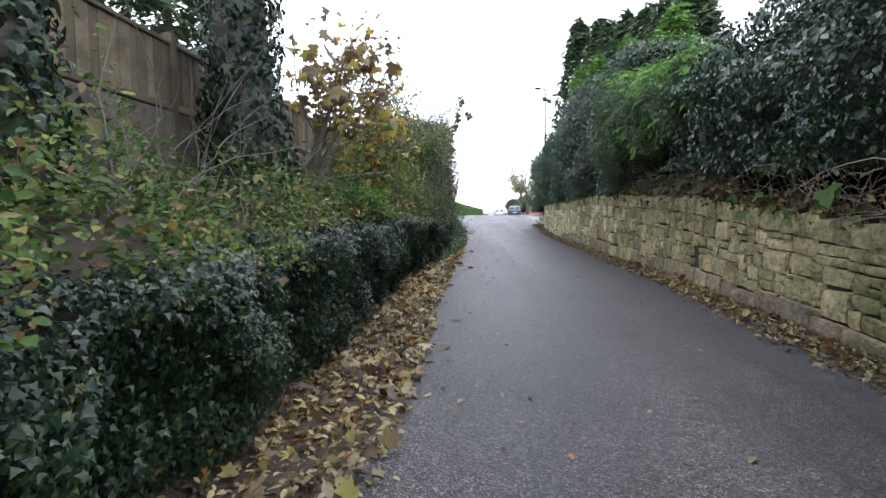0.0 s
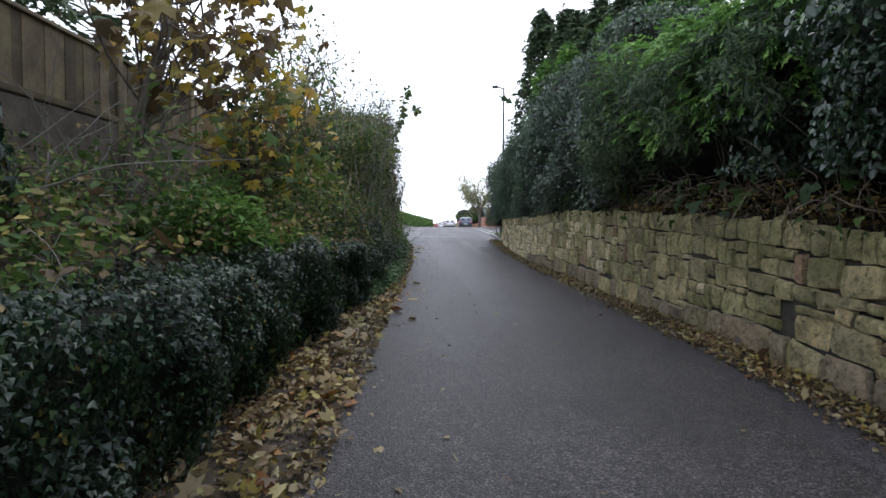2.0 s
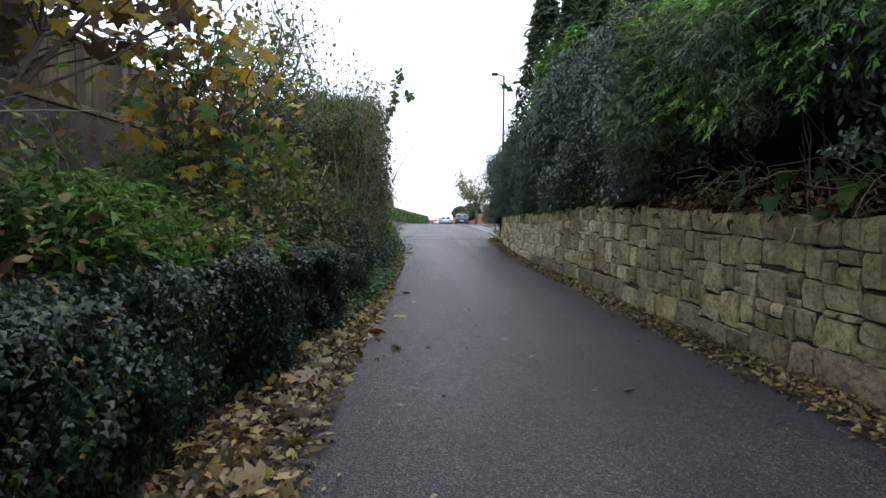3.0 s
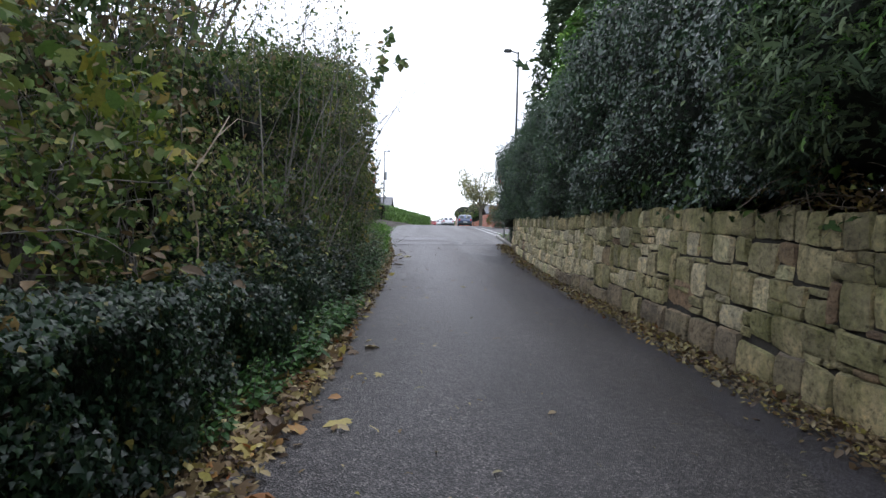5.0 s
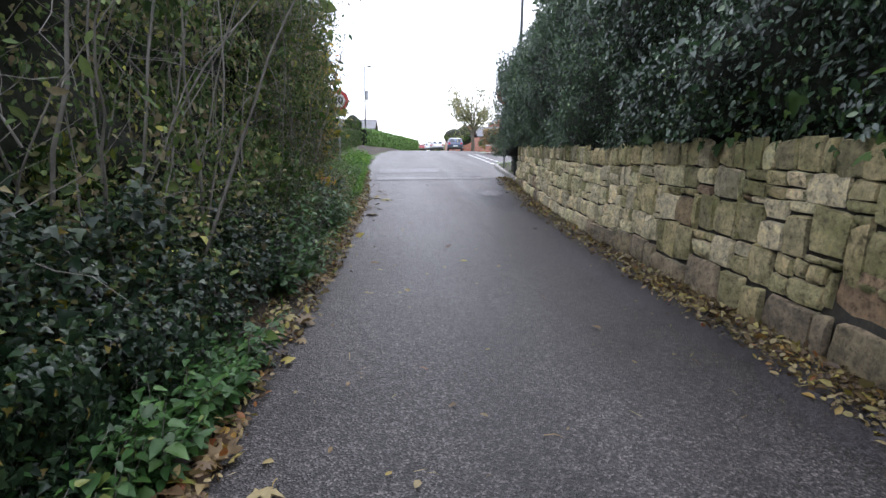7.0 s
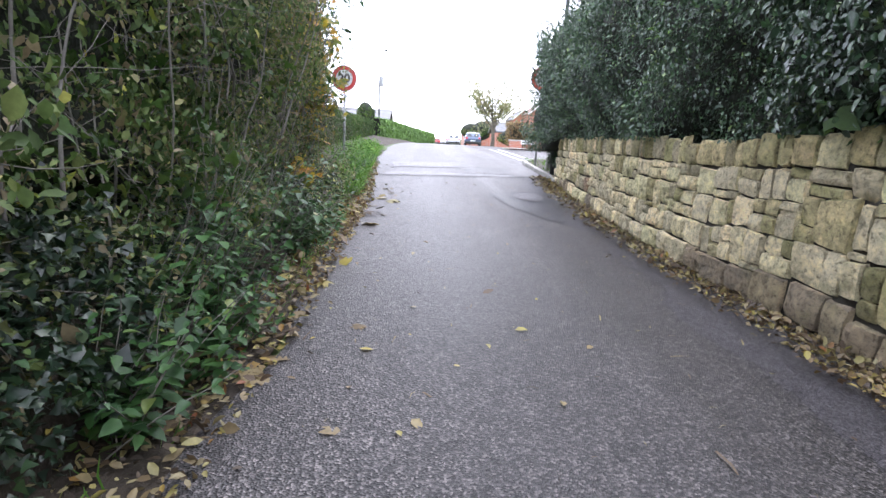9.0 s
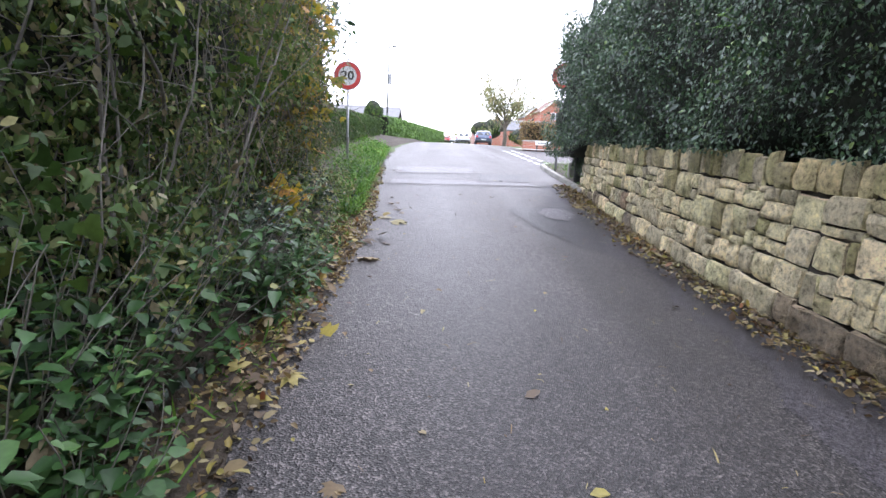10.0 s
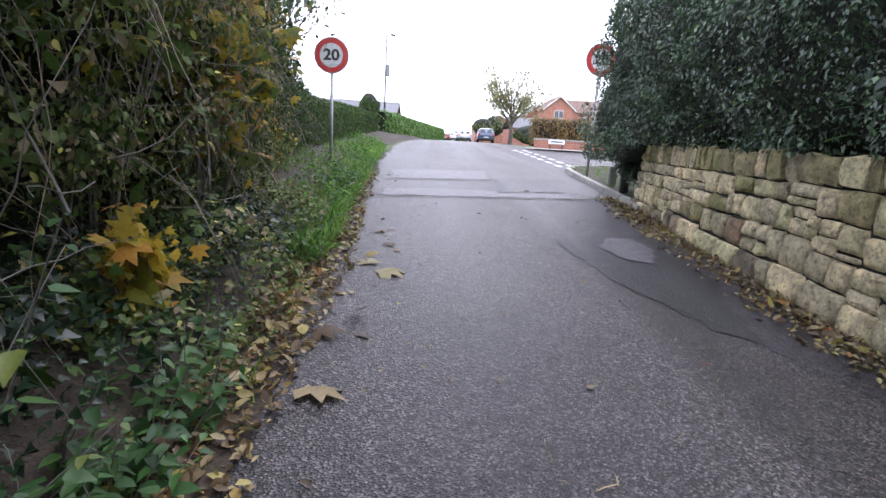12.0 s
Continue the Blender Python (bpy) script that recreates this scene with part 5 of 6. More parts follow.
flat("trim_patch", [(1.9, 21.95), (2.24, 22.1), (2.56, 22.36), (3.1, 22.45), (3.05, 21.3), (2.85, 20.6), (2.62, 19.7), (2.4, 19.9), (2.1, 20.5), (1.95, 21.2)], PATCH, 0.006, "dark smooth asphalt repair beside the wall", 0.05, 1)
flat("trim_patch", [(2.28, 21.75), (2.5, 22.15), (2.78, 22.2), (2.82, 21.7), (2.6, 21.25), (2.4, 21.3)], WORN, 0.015, "broken rough asphalt inside the dark repair", 0.04, 2)
flat("trim_patch", [(0.0, 24.2), (2.9, 24.8), (2.95, 25.3), (1.8, 25.2), (-0.05, 24.9)], WORN, 0.006, "pale worn strip of asphalt across the lane", 0.05, 3)
flat("trim_patch", [(1.75, 25.0), (2.9, 25.4), (3.2, 27.0), (1.95, 26.6)], PATCH, 0.011, "darker rectangular asphalt repair in the lane", 0.02, 4)
flat("trim_patch", [(0.0, 26.2), (1.8, 26.75), (1.9, 28.3), (-0.1, 27.6)], WORN, 0.006, "pale worn strip of asphalt across the lane", 0.04, 5)
for a, b, s in (((-0.1, 26.05), (3.5, 27.15), 6), ((-0.1, 24.05), (3.2, 24.75), 7)):
    flat("trim_patch", [a, b, (b[0], b[1] + 0.05), (a[0], a[1] + 0.05)], JOINT, 0.016, "dark open seam across the asphalt", 0.02, s)
DAMP = asphalt("damp_asphalt", (0.042, 0.039, 0.042), (0.06, 0.056, 0.06), (1.6, 1.6, 1.6))
dy = np.arange(-2, 25, 0.12)
dr = np.random.default_rng(33)
inner = WALL_X(dy) - 0.78 + 0.16 * np.sin(dy * 1.1) + 0.08 * np.sin(dy * 3.7) + 0.03 * dr.normal(size=len(dy))
V, F = sheet(np.stack([inner, inner * 0.5 + (WALL_X(dy) + 0.02) * 0.5, WALL_X(dy) + 0.02], -1), dy, lambda x, y: road_z(x, y) + 0.003)
thing("trim_damp_strip", mesh_of("trim_damp_strip", V, F, DAMP), "damp darker strip of asphalt along the foot of the wall", "road edge", kind="structure")
for row in range(2):
    for i in range(8):
        y = 29.4 + i * 1.05 + 0.3 * row
        x = 4.12 + 0.42 * row - 0.012 * i
        bm = box((x, y, 0), (x + 0.15, y + 0.5, 0.004), 0.001)
        for v in bm.verts:
            v.co.z += float(GZ(0, v.co.y)) + 0.016
        me = bpy.data.meshes.new("road_marking")
        bm.to_mesh(me)
        bm.free()
        me.materials.append(PAINT)
        thing("road_marking", me, "short white painted dash of the give-way line", "road marking", "give-way dashes", "structure")

# ---- kerb and small verge at the end of the wall ----
kerb = tagged(new("kerb"), "row of worn grey concrete kerbstones round the corner", "kerb", kind="structure")
KX = curve([(23.8, 3.62), (26, 3.78), (28, 3.92), (29.2, 4.05)])
line = [(float(KX(y)), y) for y in np.arange(23.9, 29.3, 0.9)] + [(4.45, 30.1), (5.2, 30.6), (6.1, 30.75), (7.0, 30.8), (7.9, 30.8), (8.8, 30.8)]
for (xa, ya), (xb, yb) in zip(line, line[1:]):
    d = math.atan2(yb - ya, xb - xa)
    L = math.hypot(xb - xa, yb - ya)
    ob = part("kerbstone", box((-L / 2 + 0.006, -0.065, -0.12), (L / 2 - 0.006, 0.065, 0.1), 0.015, 2), KERB, kerb)
    ob.matrix_basis = pose((xa + xb) / 2, (ya + yb) / 2, float(GZ(0, (ya + yb) / 2))) @ Matrix.Rotation(d, 4, "Z") @ Matrix.Rotation(-math.asin((float(GZ(0, yb)) - float(GZ(0, ya))) / L), 4, "Y")
vy = np.linspace(24.2, 30.4, 20)
vx = (KX(vy) + np.where(vy > 29, (vy - 29) * 0.4, 0) + 0.05)[:, None] + np.linspace(0, 3.5, 8)[None]
V, F = sheet(vx, vy, lambda x, y: GZ(x, y) + 0.07 + 0.02 * np.sin(3 * x))
thing("verge", mesh_of("verge", V, F, SOIL), "bare earth and thin grass verge behind the kerb", "verge", kind="structure")
cover("verge_grass", 1500, (lambda y: KX(y) + 0.1, lambda y: KX(y) + 1.6), (24.5, 30), 0.08, 0.1, "blade", GRASS, "thin grass behind the kerb", "grass", 101, tip=(0, 0, 1), zf=lambda x, y: GZ(x, y) + 0.07)
ob = tagged(new("marker_post"), "short pale concrete marker post behind the kerb", "post")
ob.location = (4.05, 26.3, float(GZ(0, 26.3)))
part("post", box((-0.07, -0.05, 0), (0.07, 0.05, 0.42), 0.02, 2), KERB, ob)


# ---- signs, lamps ----
RED = rough_mat("sign_red", [(0.3, (0.5, 0.035, 0.03)), (0.7, (0.6, 0.06, 0.05))], 6.0, 0.45, 0.0)
WHITE = rough_mat("sign_white", [(0.3, (0.62, 0.64, 0.62)), (0.7, (0.75, 0.77, 0.75))], 6.0, 0.45, 0.0)
BLACK = rough_mat("sign_black", [(0.3, (0.015, 0.02, 0.018)), (0.7, (0.03, 0.035, 0.03))], 6.0, 0.5, 0.0)
GREY = rough_mat("sign_back_grey", [(0.3, (0.2, 0.21, 0.21)), (0.7, (0.28, 0.29, 0.29))], 6.0, 0.6, 0.1)


def text_mesh(body, size, mat, name):
    cu = bpy.data.curves.new(name, "FONT")
    cu.body, cu.size, cu.align_x, cu.align_y, cu.extrude = body, size, "CENTER", "CENTER", 0.002
    cu.offset = 0.008
    tmp = bpy.data.objects.new(name, cu)
    scene.collection.objects.link(tmp)
    dg = bpy.context.evaluated_depsgraph_get()
    me = bpy.data.meshes.new_from_object(tmp.evaluated_get(dg))
    bpy.data.objects.remove(tmp)
    me.materials.clear()
    me.materials.append(mat)
    return me


def disc(r0, r1, y0, y1, n=48):
    """A ring or plate that faces -y."""
    bm = bmesh.new()
    A = [[bm.verts.new((r * math.cos(2 * math.pi * i / n), y, r * math.sin(2 * math.pi * i / n))) for i in range(n)] for r, y in ((r1, y1), (r1, y0 + 0.002), (r1 - 0.003, y0))]
    for k in range(2):
        for i in range(n):
            bm.faces.new((A[k][i], A[k][(i + 1) % n], A[k + 1][(i + 1) % n], A[k + 1][i]))
    bm.faces.new(list(reversed(A[0])))
    if r0 <= 0:
        bm.faces.new(A[2])
    else:
        B = [bm.verts.new((r0 * math.cos(2 * math.pi * i / n), y0, r0 * math.sin(2 * math.pi * i / n))) for i in range(n)]
        for i in range(n):
            bm.faces.new((A[2][i], A[2][(i + 1) % n], B[(i + 1) % n], B[i]))
    bmesh.ops.recalc_face_normals(bm, faces=bm.faces)
    return bm


def speed_sign(x, y, centre, base, turn, label):
    ob = tagged(new("speed_sign"), label, "road sign", "speed limit signs")
    ob.matrix_basis = pose(x, y, base, 0, 0, turn)
    c = centre - base
    part("post", rod((0, 0.06, -0.4), (0, 0.06, c + 0.2), 0.03, n=14), METAL, ob, "galvanised steel post", True)
    plate = part("plate", disc(0, 0.325, 0.0, 0.012), GREY, ob, "grey backing plate")
    ring = part("ring", disc(0.215, 0.302, -0.004, 0.0), RED, ob, "red border ring")
    face = part("face", disc(0, 0.222, -0.003, 0.0), WHITE, ob, "white sign face")
    for q in (plate, ring, face):
        q.location = (0, 0, c)
    num = under("numeral", text_mesh("20", 0.27, BLACK, "numeral"), ob, "black number 20")
    num.matrix_basis = pose(0, -0.006, c, 90, 0, 0) @ Matrix.Diagonal((1.12, 1, 1, 1))
    for dz in (-0.15, 0.15):
        part("bracket", box((-0.06, 0.012, c + dz - 0.015), (0.06, 0.075, c + dz + 0.015), 0.004), METAL, ob)
    return ob


speed_sign(-1.26, 27.0, 3.31, float(GZ(0, 27)), -2, "round red-bordered 20 speed limit sign on a grey verge post")
speed_sign(4.05, 27.7, 3.66, float(GZ(0, 27.7)) + 0.05, 3, "round red-bordered 20 speed limit sign behind the hedge")


def lamp(x, y, top, arm, label, box_at=None):
    ob = tagged(new("street_lamp"), label, "street lamp")
    z = float(GZ(0, y))
    ob.location = (x, y, z)
    h = top - z
    part("column", rod((0, 0, -0.2), (0, 0, h * 0.3), 0.075, 0.07, 12), DARKMETAL, ob, smooth=True)
    part("pole", rod((0, 0, h * 0.3), (0, 0, h), 0.05, 0.035, 12), DARKMETAL, ob, smooth=True)
    part("arm", rod((0, 0, h - 0.05), (arm * 0.5, 0, h + 0.02), 0.025, n=8), DARKMETAL, ob)
    bm = box((min(arm * 0.45, arm), -0.1, h - 0.02), (max(arm * 0.45, arm), 0.1, h + 0.07), 0.03, 2)
    head = part("lamp_head", bm, DARKMETAL, ob)
    if box_at:
        part("junction_box", box((0.04, -0.08, box_at - z - 0.3), (0.22, 0.08, box_at - z + 0.3), 0.02), GREY, ob)
    return ob


lamp(-1.75, 46, 7.2, 0.45, "slim dark steel street lamp beside the far hedge", 5.4)
lamp(3.93, 25.4, 7.69, -0.5, "dark street lamp column half hidden by the hedge")

# ---- junction: brick wall, beech hedge, name plate, tree, houses ----
def brickmat(name, scale):
    mat, nn, ll, bs = nodes_of(name)
    tc = nn.new("ShaderNodeTexCoord")
    mp = nn.new("ShaderNodeMapping")
    mp.inputs["Rotation"].default_value = (radians(90), 0, 0)
    ll.new(tc.outputs["Object"], mp.inputs["Vector"])
    br = nn.new("ShaderNodeTexBrick")
    br.inputs["Scale"].default_value = scale
    br.inputs["Color1"].default_value, br.inputs["Color2"].default_value, br.inputs["Mortar"].default_value = (0.42, 0.13, 0.075, 1), (0.32, 0.09, 0.05, 1), (0.35, 0.27, 0.22, 1)
    br.inputs["Mortar Size"].default_value = 0.012
    br.inputs["Brick Width"].default_value, br.inputs["Row Height"].default_value = 0.225, 0.075
    ll.new(mp.outputs[0], br.inputs["Vector"])
    n = noisenode(nn, ll, 1.4, 5.0)
    r2 = rampnode(nn, [(0.3, (0.75, 0.75, 0.75)), (0.7, (1.15, 1.15, 1.15))])
    ll.new(n.outputs["Fac"], r2.inputs[0])
    ll.new(mixnode(nn, ll, br.outputs["Color"], r2.outputs[0], 0.8, "MULTIPLY"), bs.inputs["Base Color"])
    bs.inputs["Roughness"].default_value = 0.9
    bumpnode(nn, ll, br.outputs["Fac"], -0.4, 0.01, bs)
    return mat


BRICK = brickmat("red_brick", 1.0)
ROOF = rough_mat("roof_tile", [(0.3, (0.12, 0.075, 0.06)), (0.7, (0.2, 0.13, 0.1))], 2.0, 0.9, 0.5, 0.02, 12.0)
SLATE = rough_mat("grey_roof", [(0.3, (0.1, 0.1, 0.105)), (0.7, (0.17, 0.17, 0.175))], 2.0, 0.85, 0.4, 0.02, 12.0)
GLASS, gn, gl, gb = nodes_of("dark_window_glass")
gb.inputs["Base Color"].default_value, gb.inputs["Roughness"].default_value, gb.inputs["Specular IOR Level"].default_value = (0.03, 0.035, 0.04, 1), 0.06, 0.8
YB = 39.8
zb = float(GZ(0, YB))
bw = tagged(new("brick_wall"), "low red brick garden wall at the corner of the side road", "wall", kind="structure")
part("wall_body", box((5.45, YB, zb - 0.2), (16, YB + 0.22, zb + 0.42)), BRICK, bw)
part("wall_coping", box((5.42, YB - 0.03, zb + 0.423), (16, YB + 0.25, zb + 0.49), 0.01), KERB, bw)
mass("beech_hedge", 5.5, 15.5, lambda y: 0 * y + YB + 0.3, lambda y: 0 * y + zb + 0.3, lambda y: 0 * y + 3.12 + 0.02 * (y - 5.5), 1.3, 1, 420, 0.085, "fold", TANLEAF, "clipped beech hedge with tan autumn leaves behind the brick wall", "hedge", 0.08, 0.07, 31, deep=0.15, gap=0.2, clump=0.3)
# the hedge was laid along y: turn it along x
beech = scene.objects["beech_hedge"]
beech.matrix_basis = Matrix(((0, 1, 0, 0), (1, 0, 0, 0), (0, 0, 1, 0), (0, 0, 0, 1)))
np_sign = tagged(new("street_name_plate"), "white street name plate on two short dark posts", "street sign")
np_sign.location = (6.33, YB - 0.35, zb)
for dx in (-0.27, 0.27):
    part("leg", box((dx - 0.025, 0, -0.05), (dx + 0.025, 0.04, 0.42)), BLACK, np_sign)
plate = part("plate", box((-0.36, -0.02, 0.27), (0.36, 0.0, 0.46), 0.004), WHITE, np_sign)
part("lettering", box((-0.27, -0.023, 0.345), (0.27, -0.0205, 0.395)), BLACK, plate, "row of black lettering")
V, F = sheet(np.linspace(5.0, 20, 20), np.linspace(38.55, 39.85, 4), lambda x, y: GZ(x, y) + 0.07)
thing("pavement", mesh_of("pavement", V, F, KERB), "strip of worn pavement before the brick wall", "pavement", kind="structure")


def house(x, y, w, d, eave, ridge, roof, label, windows, gable=True):
    z = float(GZ(0, y))
    ob = tagged(new("house"), label, "house")
    ob.location = (x, y, z)
    e, rg = eave - z, ridge - z
    bm = bmesh.new()
    pts = [(-w / 2, 0, -0.3), (w / 2, 0, -0.3), (w / 2, 0, e), (0, 0, rg), (-w / 2, 0, e)] if gable else [(-w / 2, 0, -0.3), (w / 2, 0, -0.3), (w / 2, 0, e), (-w / 2, 0, e)]
    f = bm.faces.new([bm.verts.new(q) for q in pts])
    ex = bmesh.ops.extrude_face_region(bm, geom=[f])
    bmesh.ops.translate(bm, vec=(0, d, 0), verts=[v for v in ex["geom"] if isinstance(v, bmesh.types.BMVert)])
    bmesh.ops.recalc_face_normals(bm, faces=bm.faces)
    part("wall", bm, BRICK, ob)
    bm = bmesh.new()
    o = 0.25
    if gable:
        s = (rg - e) / (w / 2)
        prof2 = [(-w / 2 - o, e - o * s), (0, rg), (w / 2 + o, e - o * s), (w / 2 + o, e - o * s + 0.16), (0, rg + 0.16), (-w / 2 - o, e - o * s + 0.16)]
        f = bm.faces.new([bm.verts.new((a, -o, b + 0.01)) for a, b in prof2])
        ex = bmesh.ops.extrude_face_region(bm, geom=[f])
        bmesh.ops.translate(bm, vec=(0, d + 2 * o, 0), verts=[v for v in ex["geom"] if isinstance(v, bmesh.types.BMVert)])
    else:
        s = (rg - e)
        prof2 = [(-o, e), (d / 2, rg), (d + o, e), (d + o, e + 0.14), (d / 2, rg + 0.14), (-o, e + 0.14)]
        f = bm.faces.new([bm.verts.new((-w / 2 - o, a, b + 0.01)) for a, b in prof2])
        ex = bmesh.ops.extrude_face_region(bm, geom=[f])
        bmesh.ops.translate(bm, vec=(w + 2 * o, 0, 0), verts=[v for v in ex["geom"] if isinstance(v, bmesh.types.BMVert)])
    bmesh.ops.recalc_face_normals(bm, faces=bm.faces)
    part("roof", bm, roof, ob)
    if gable:
        for sg in (-1, 1):
            a, b = Vector((sg * (w / 2 + o), -o - 0.03, e - o * (rg - e) / (w / 2) + 0.06)), Vector((0, -o - 0.03, rg + 0.07))
            bm = rod(a, b, 0.09, n=4)
            part("bargeboard", bm, WHITE, ob, "white painted bargeboard")
    for wx, wz, ww, wh in windows:
        win = part("window", box((wx - ww / 2, -0.04, wz - wh / 2), (wx + ww / 2, 0.02, wz + wh / 2), 0.01), WHITE, ob, "white framed window")
        for k in range(2):
            xa = wx - ww / 2 + 0.06 + k * (ww / 2 - 0.02)
            part("pane", box((xa, -0.052, wz - wh / 2 + 0.07), (xa + ww / 2 - 0.1, -0.043, wz + wh / 2 - 0.07)), GLASS, win)
    return ob


house(22.6, 103, 5.0, 8, 7.9, 9.9, ROOF, "red brick house with a tiled gable and white bargeboards", [(0.0, 5.3, 1.5, 1.2), (0.0, 2.4, 1.8, 1.3)])
house(20.4, 109, 3.8, 8, 7.2, 8.9, SLATE, "red brick house with a grey gabled roof", [(0.0, 4.6, 1.2, 1.1)])
house(31.5, 106, 13.0, 8, 7.6, 10.0, ROOF, "long red brick house with a brown tiled roof", [(-3.5, 4.6, 1.6, 1.2), (0.5, 4.6, 1.6, 1.2), (-3.5, 1.9, 1.6, 1.2)], False)
house(14.5, 76, 8.0, 7, 3.6, 4.9, SLATE, "low brick bungalow with a grey roof", [(-2, 1.3, 1.4, 1.0), (1.5, 1.3, 1.4, 1.0)], False)
house(15, 120, 9.0, 8, 5.2, 7.2, ROOF, "distant brick house by the road", [(-2, 2.3, 1.4, 1.0), (1.5, 2.3, 1.4, 1.0)])
house(-5.2, 58, 6.5, 7, 3.6, 4.6, SLATE, "low house with a grey roof behind the hedge", [(-2, 1.3, 1.2, 1.0)], False)

# street tree
r = np.random.default_rng(111)
tb = np.array([6.35, 52, float(GZ(0, 52))])
paths = [(np.array([(0, 0, -0.1), (0.03, 0, 0.6), (-0.02, 0.02, 1.3), (0.05, 0, 2.2)]), 0.16, 0.1)]
tips = []
for i in range(16):
    a = r.uniform(0, 2 * math.pi)
    p = wander((0.03, 0, r.uniform(1.1, 2.3)), (math.cos(a), math.sin(a), r.uniform(0.6, 2.8)), r.uniform(2.2, 4.2), 9, 0.14, r)
    paths.append((p, 0.055, 0.01))
    for j in range(6):
        q = wander(p[3 + j], r.normal(size=3) + [0, 0, 0.5], r.uniform(0.5, 1.0), 5, 0.2, r)
        paths.append((q, 0.015, 0.004))
        tips.append(q[2:])
street_tree = limb_tree("street_tree", tuple(tb), "bare-limbed street tree with thin greenish-brown autumn leaves", paths, BARK, 0.16, 112)
tips = np.concatenate(tips)
k = 9000
p = tips[r.integers(0, len(tips), k)] + 0.24 * r.normal(size=(k, 3))
leaves("crown", p, (0, -0.5, 0.5), 0.1, "fold", AIRY, street_tree, wild=1.0, seed=113)


def round_bush(name, c, rad, n, size, mat, label, seed, category="bush", zbase=None):
    r = np.random.default_rng(seed)
    d = unit(r.normal(size=(n, 3)))
    d[:, 2] = np.abs(d[:, 2]) * 1.0 - 0.25
    p = d * np.array(rad) * (0.85 + 0.16 * lump(d, 1.2, seed) + 0.1 * r.uniform(-1, 0.4, n))[:, None]
    ob = tagged(new(name), label, category)
    ob.location = c
    z0 = float(GZ(0, c[1])) if zbase is None else zbase
    part("trunk", rod((0, 0, z0 - c[2]), (0, 0, 0.2 * rad[2]), 0.09, 0.05), BARK, ob)
    # solid near-black ball: the shade inside the crown, put into its colour
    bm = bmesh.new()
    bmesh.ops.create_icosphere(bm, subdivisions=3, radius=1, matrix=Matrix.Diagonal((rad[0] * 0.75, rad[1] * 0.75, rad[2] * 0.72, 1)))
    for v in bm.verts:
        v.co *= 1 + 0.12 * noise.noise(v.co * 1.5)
    part("shade_core", bm, CORE, ob, smooth=True)
    leaves("crown", p, d, size, "fold", mat, ob, wild=0.6, seed=seed)
    return ob


round_bush("topiary_tree", (-2.45, 44.6, 3.45), (0.62, 0.7, 0.85), 1600, 0.09, GREEN, "dark clipped round-topped evergreen behind the hedge", 121, "tree")
round_bush("garden_bush", (8.6, 56, 2.6), (1.3, 1.4, 0.95), 1500, 0.14, THICKET, "dull green garden bush by the pavement", 122)
round_bush("garden_bush", (7.6, 49, 2.3), (1.2, 1.2, 0.7), 1300, 0.13, GREEN, "dull green garden bush by the pavement", 123)
round_bush("garden_bush", (11.6, 70, 2.9), (2.4, 1.5, 1.35), 2200, 0.16, GREEN, "broad green garden bush before the bungalow", 127)
round_bush("garden_tree", (8.6, 90, 4.0), (1.8, 1.8, 1.6), 1500, 0.22, THICKET, "distant rounded street tree", 124, "tree")
round_bush("garden_tree", (14.2, 54, 4.2), (1.6, 1.5, 1.6), 1700, 0.16, THICKET, "brownish garden tree in front of the house", 125, "tree")
round_bush("garden_tree", (11.5, 100, 4.4), (2.2, 2, 2.2), 1200, 0.25, GREEN, "distant rounded street tree", 126, "tree")
r = np.random.default_rng(130)
n = 9000
a = r.uniform(-40, 60, n)
p = np.stack([a, 190 + 12 * r.uniform(-1, 1, n), 1.8 + (2.6 + 1.6 * lump(np.stack([a, 0 * a, 0 * a], -1), 0.06, 9)) * np.sqrt(r.uniform(0, 1, n))], -1)
tagged(leaves("backdrop_woods", p, (0, -1, 0.4), 0.9, "fold", THICKET, wild=0.7, seed=131), "distant line of trees at the end of the road", "trees", kind="stuff")


# ---- parked cars ----
def car_paint(name, c):
    mat, nn, ll, bs = nodes_of(name)
    n = noisenode(nn, ll, 3.0, 4.0)
    r2 = rampnode(nn, [(0.3, tuple(v * 0.85 for v in c)), (0.7, c)])
    ll.new(n.outputs["Fac"], r2.inputs[0])
    ll.new(r2.outputs[0], bs.inputs["Base Color"])
    bs.inputs["Roughness"].default_value, bs.inputs["Metallic"].default_value = 0.28, 0.25
    bs.inputs["Coat Weight"].default_value = 0.6
    return mat


TYRE = rough_mat("tyre_rubber", [(0.3, (0.015, 0.015, 0.015)), (0.7, (0.03, 0.03, 0.03))], 8.0, 0.9, 0.2, 0.004, 60.0)
LAMPRED = rough_mat("rear_lamp_red", [(0.3, (0.35, 0.01, 0.01)), (0.7, (0.45, 0.02, 0.02))], 5.0, 0.25, 0.0)


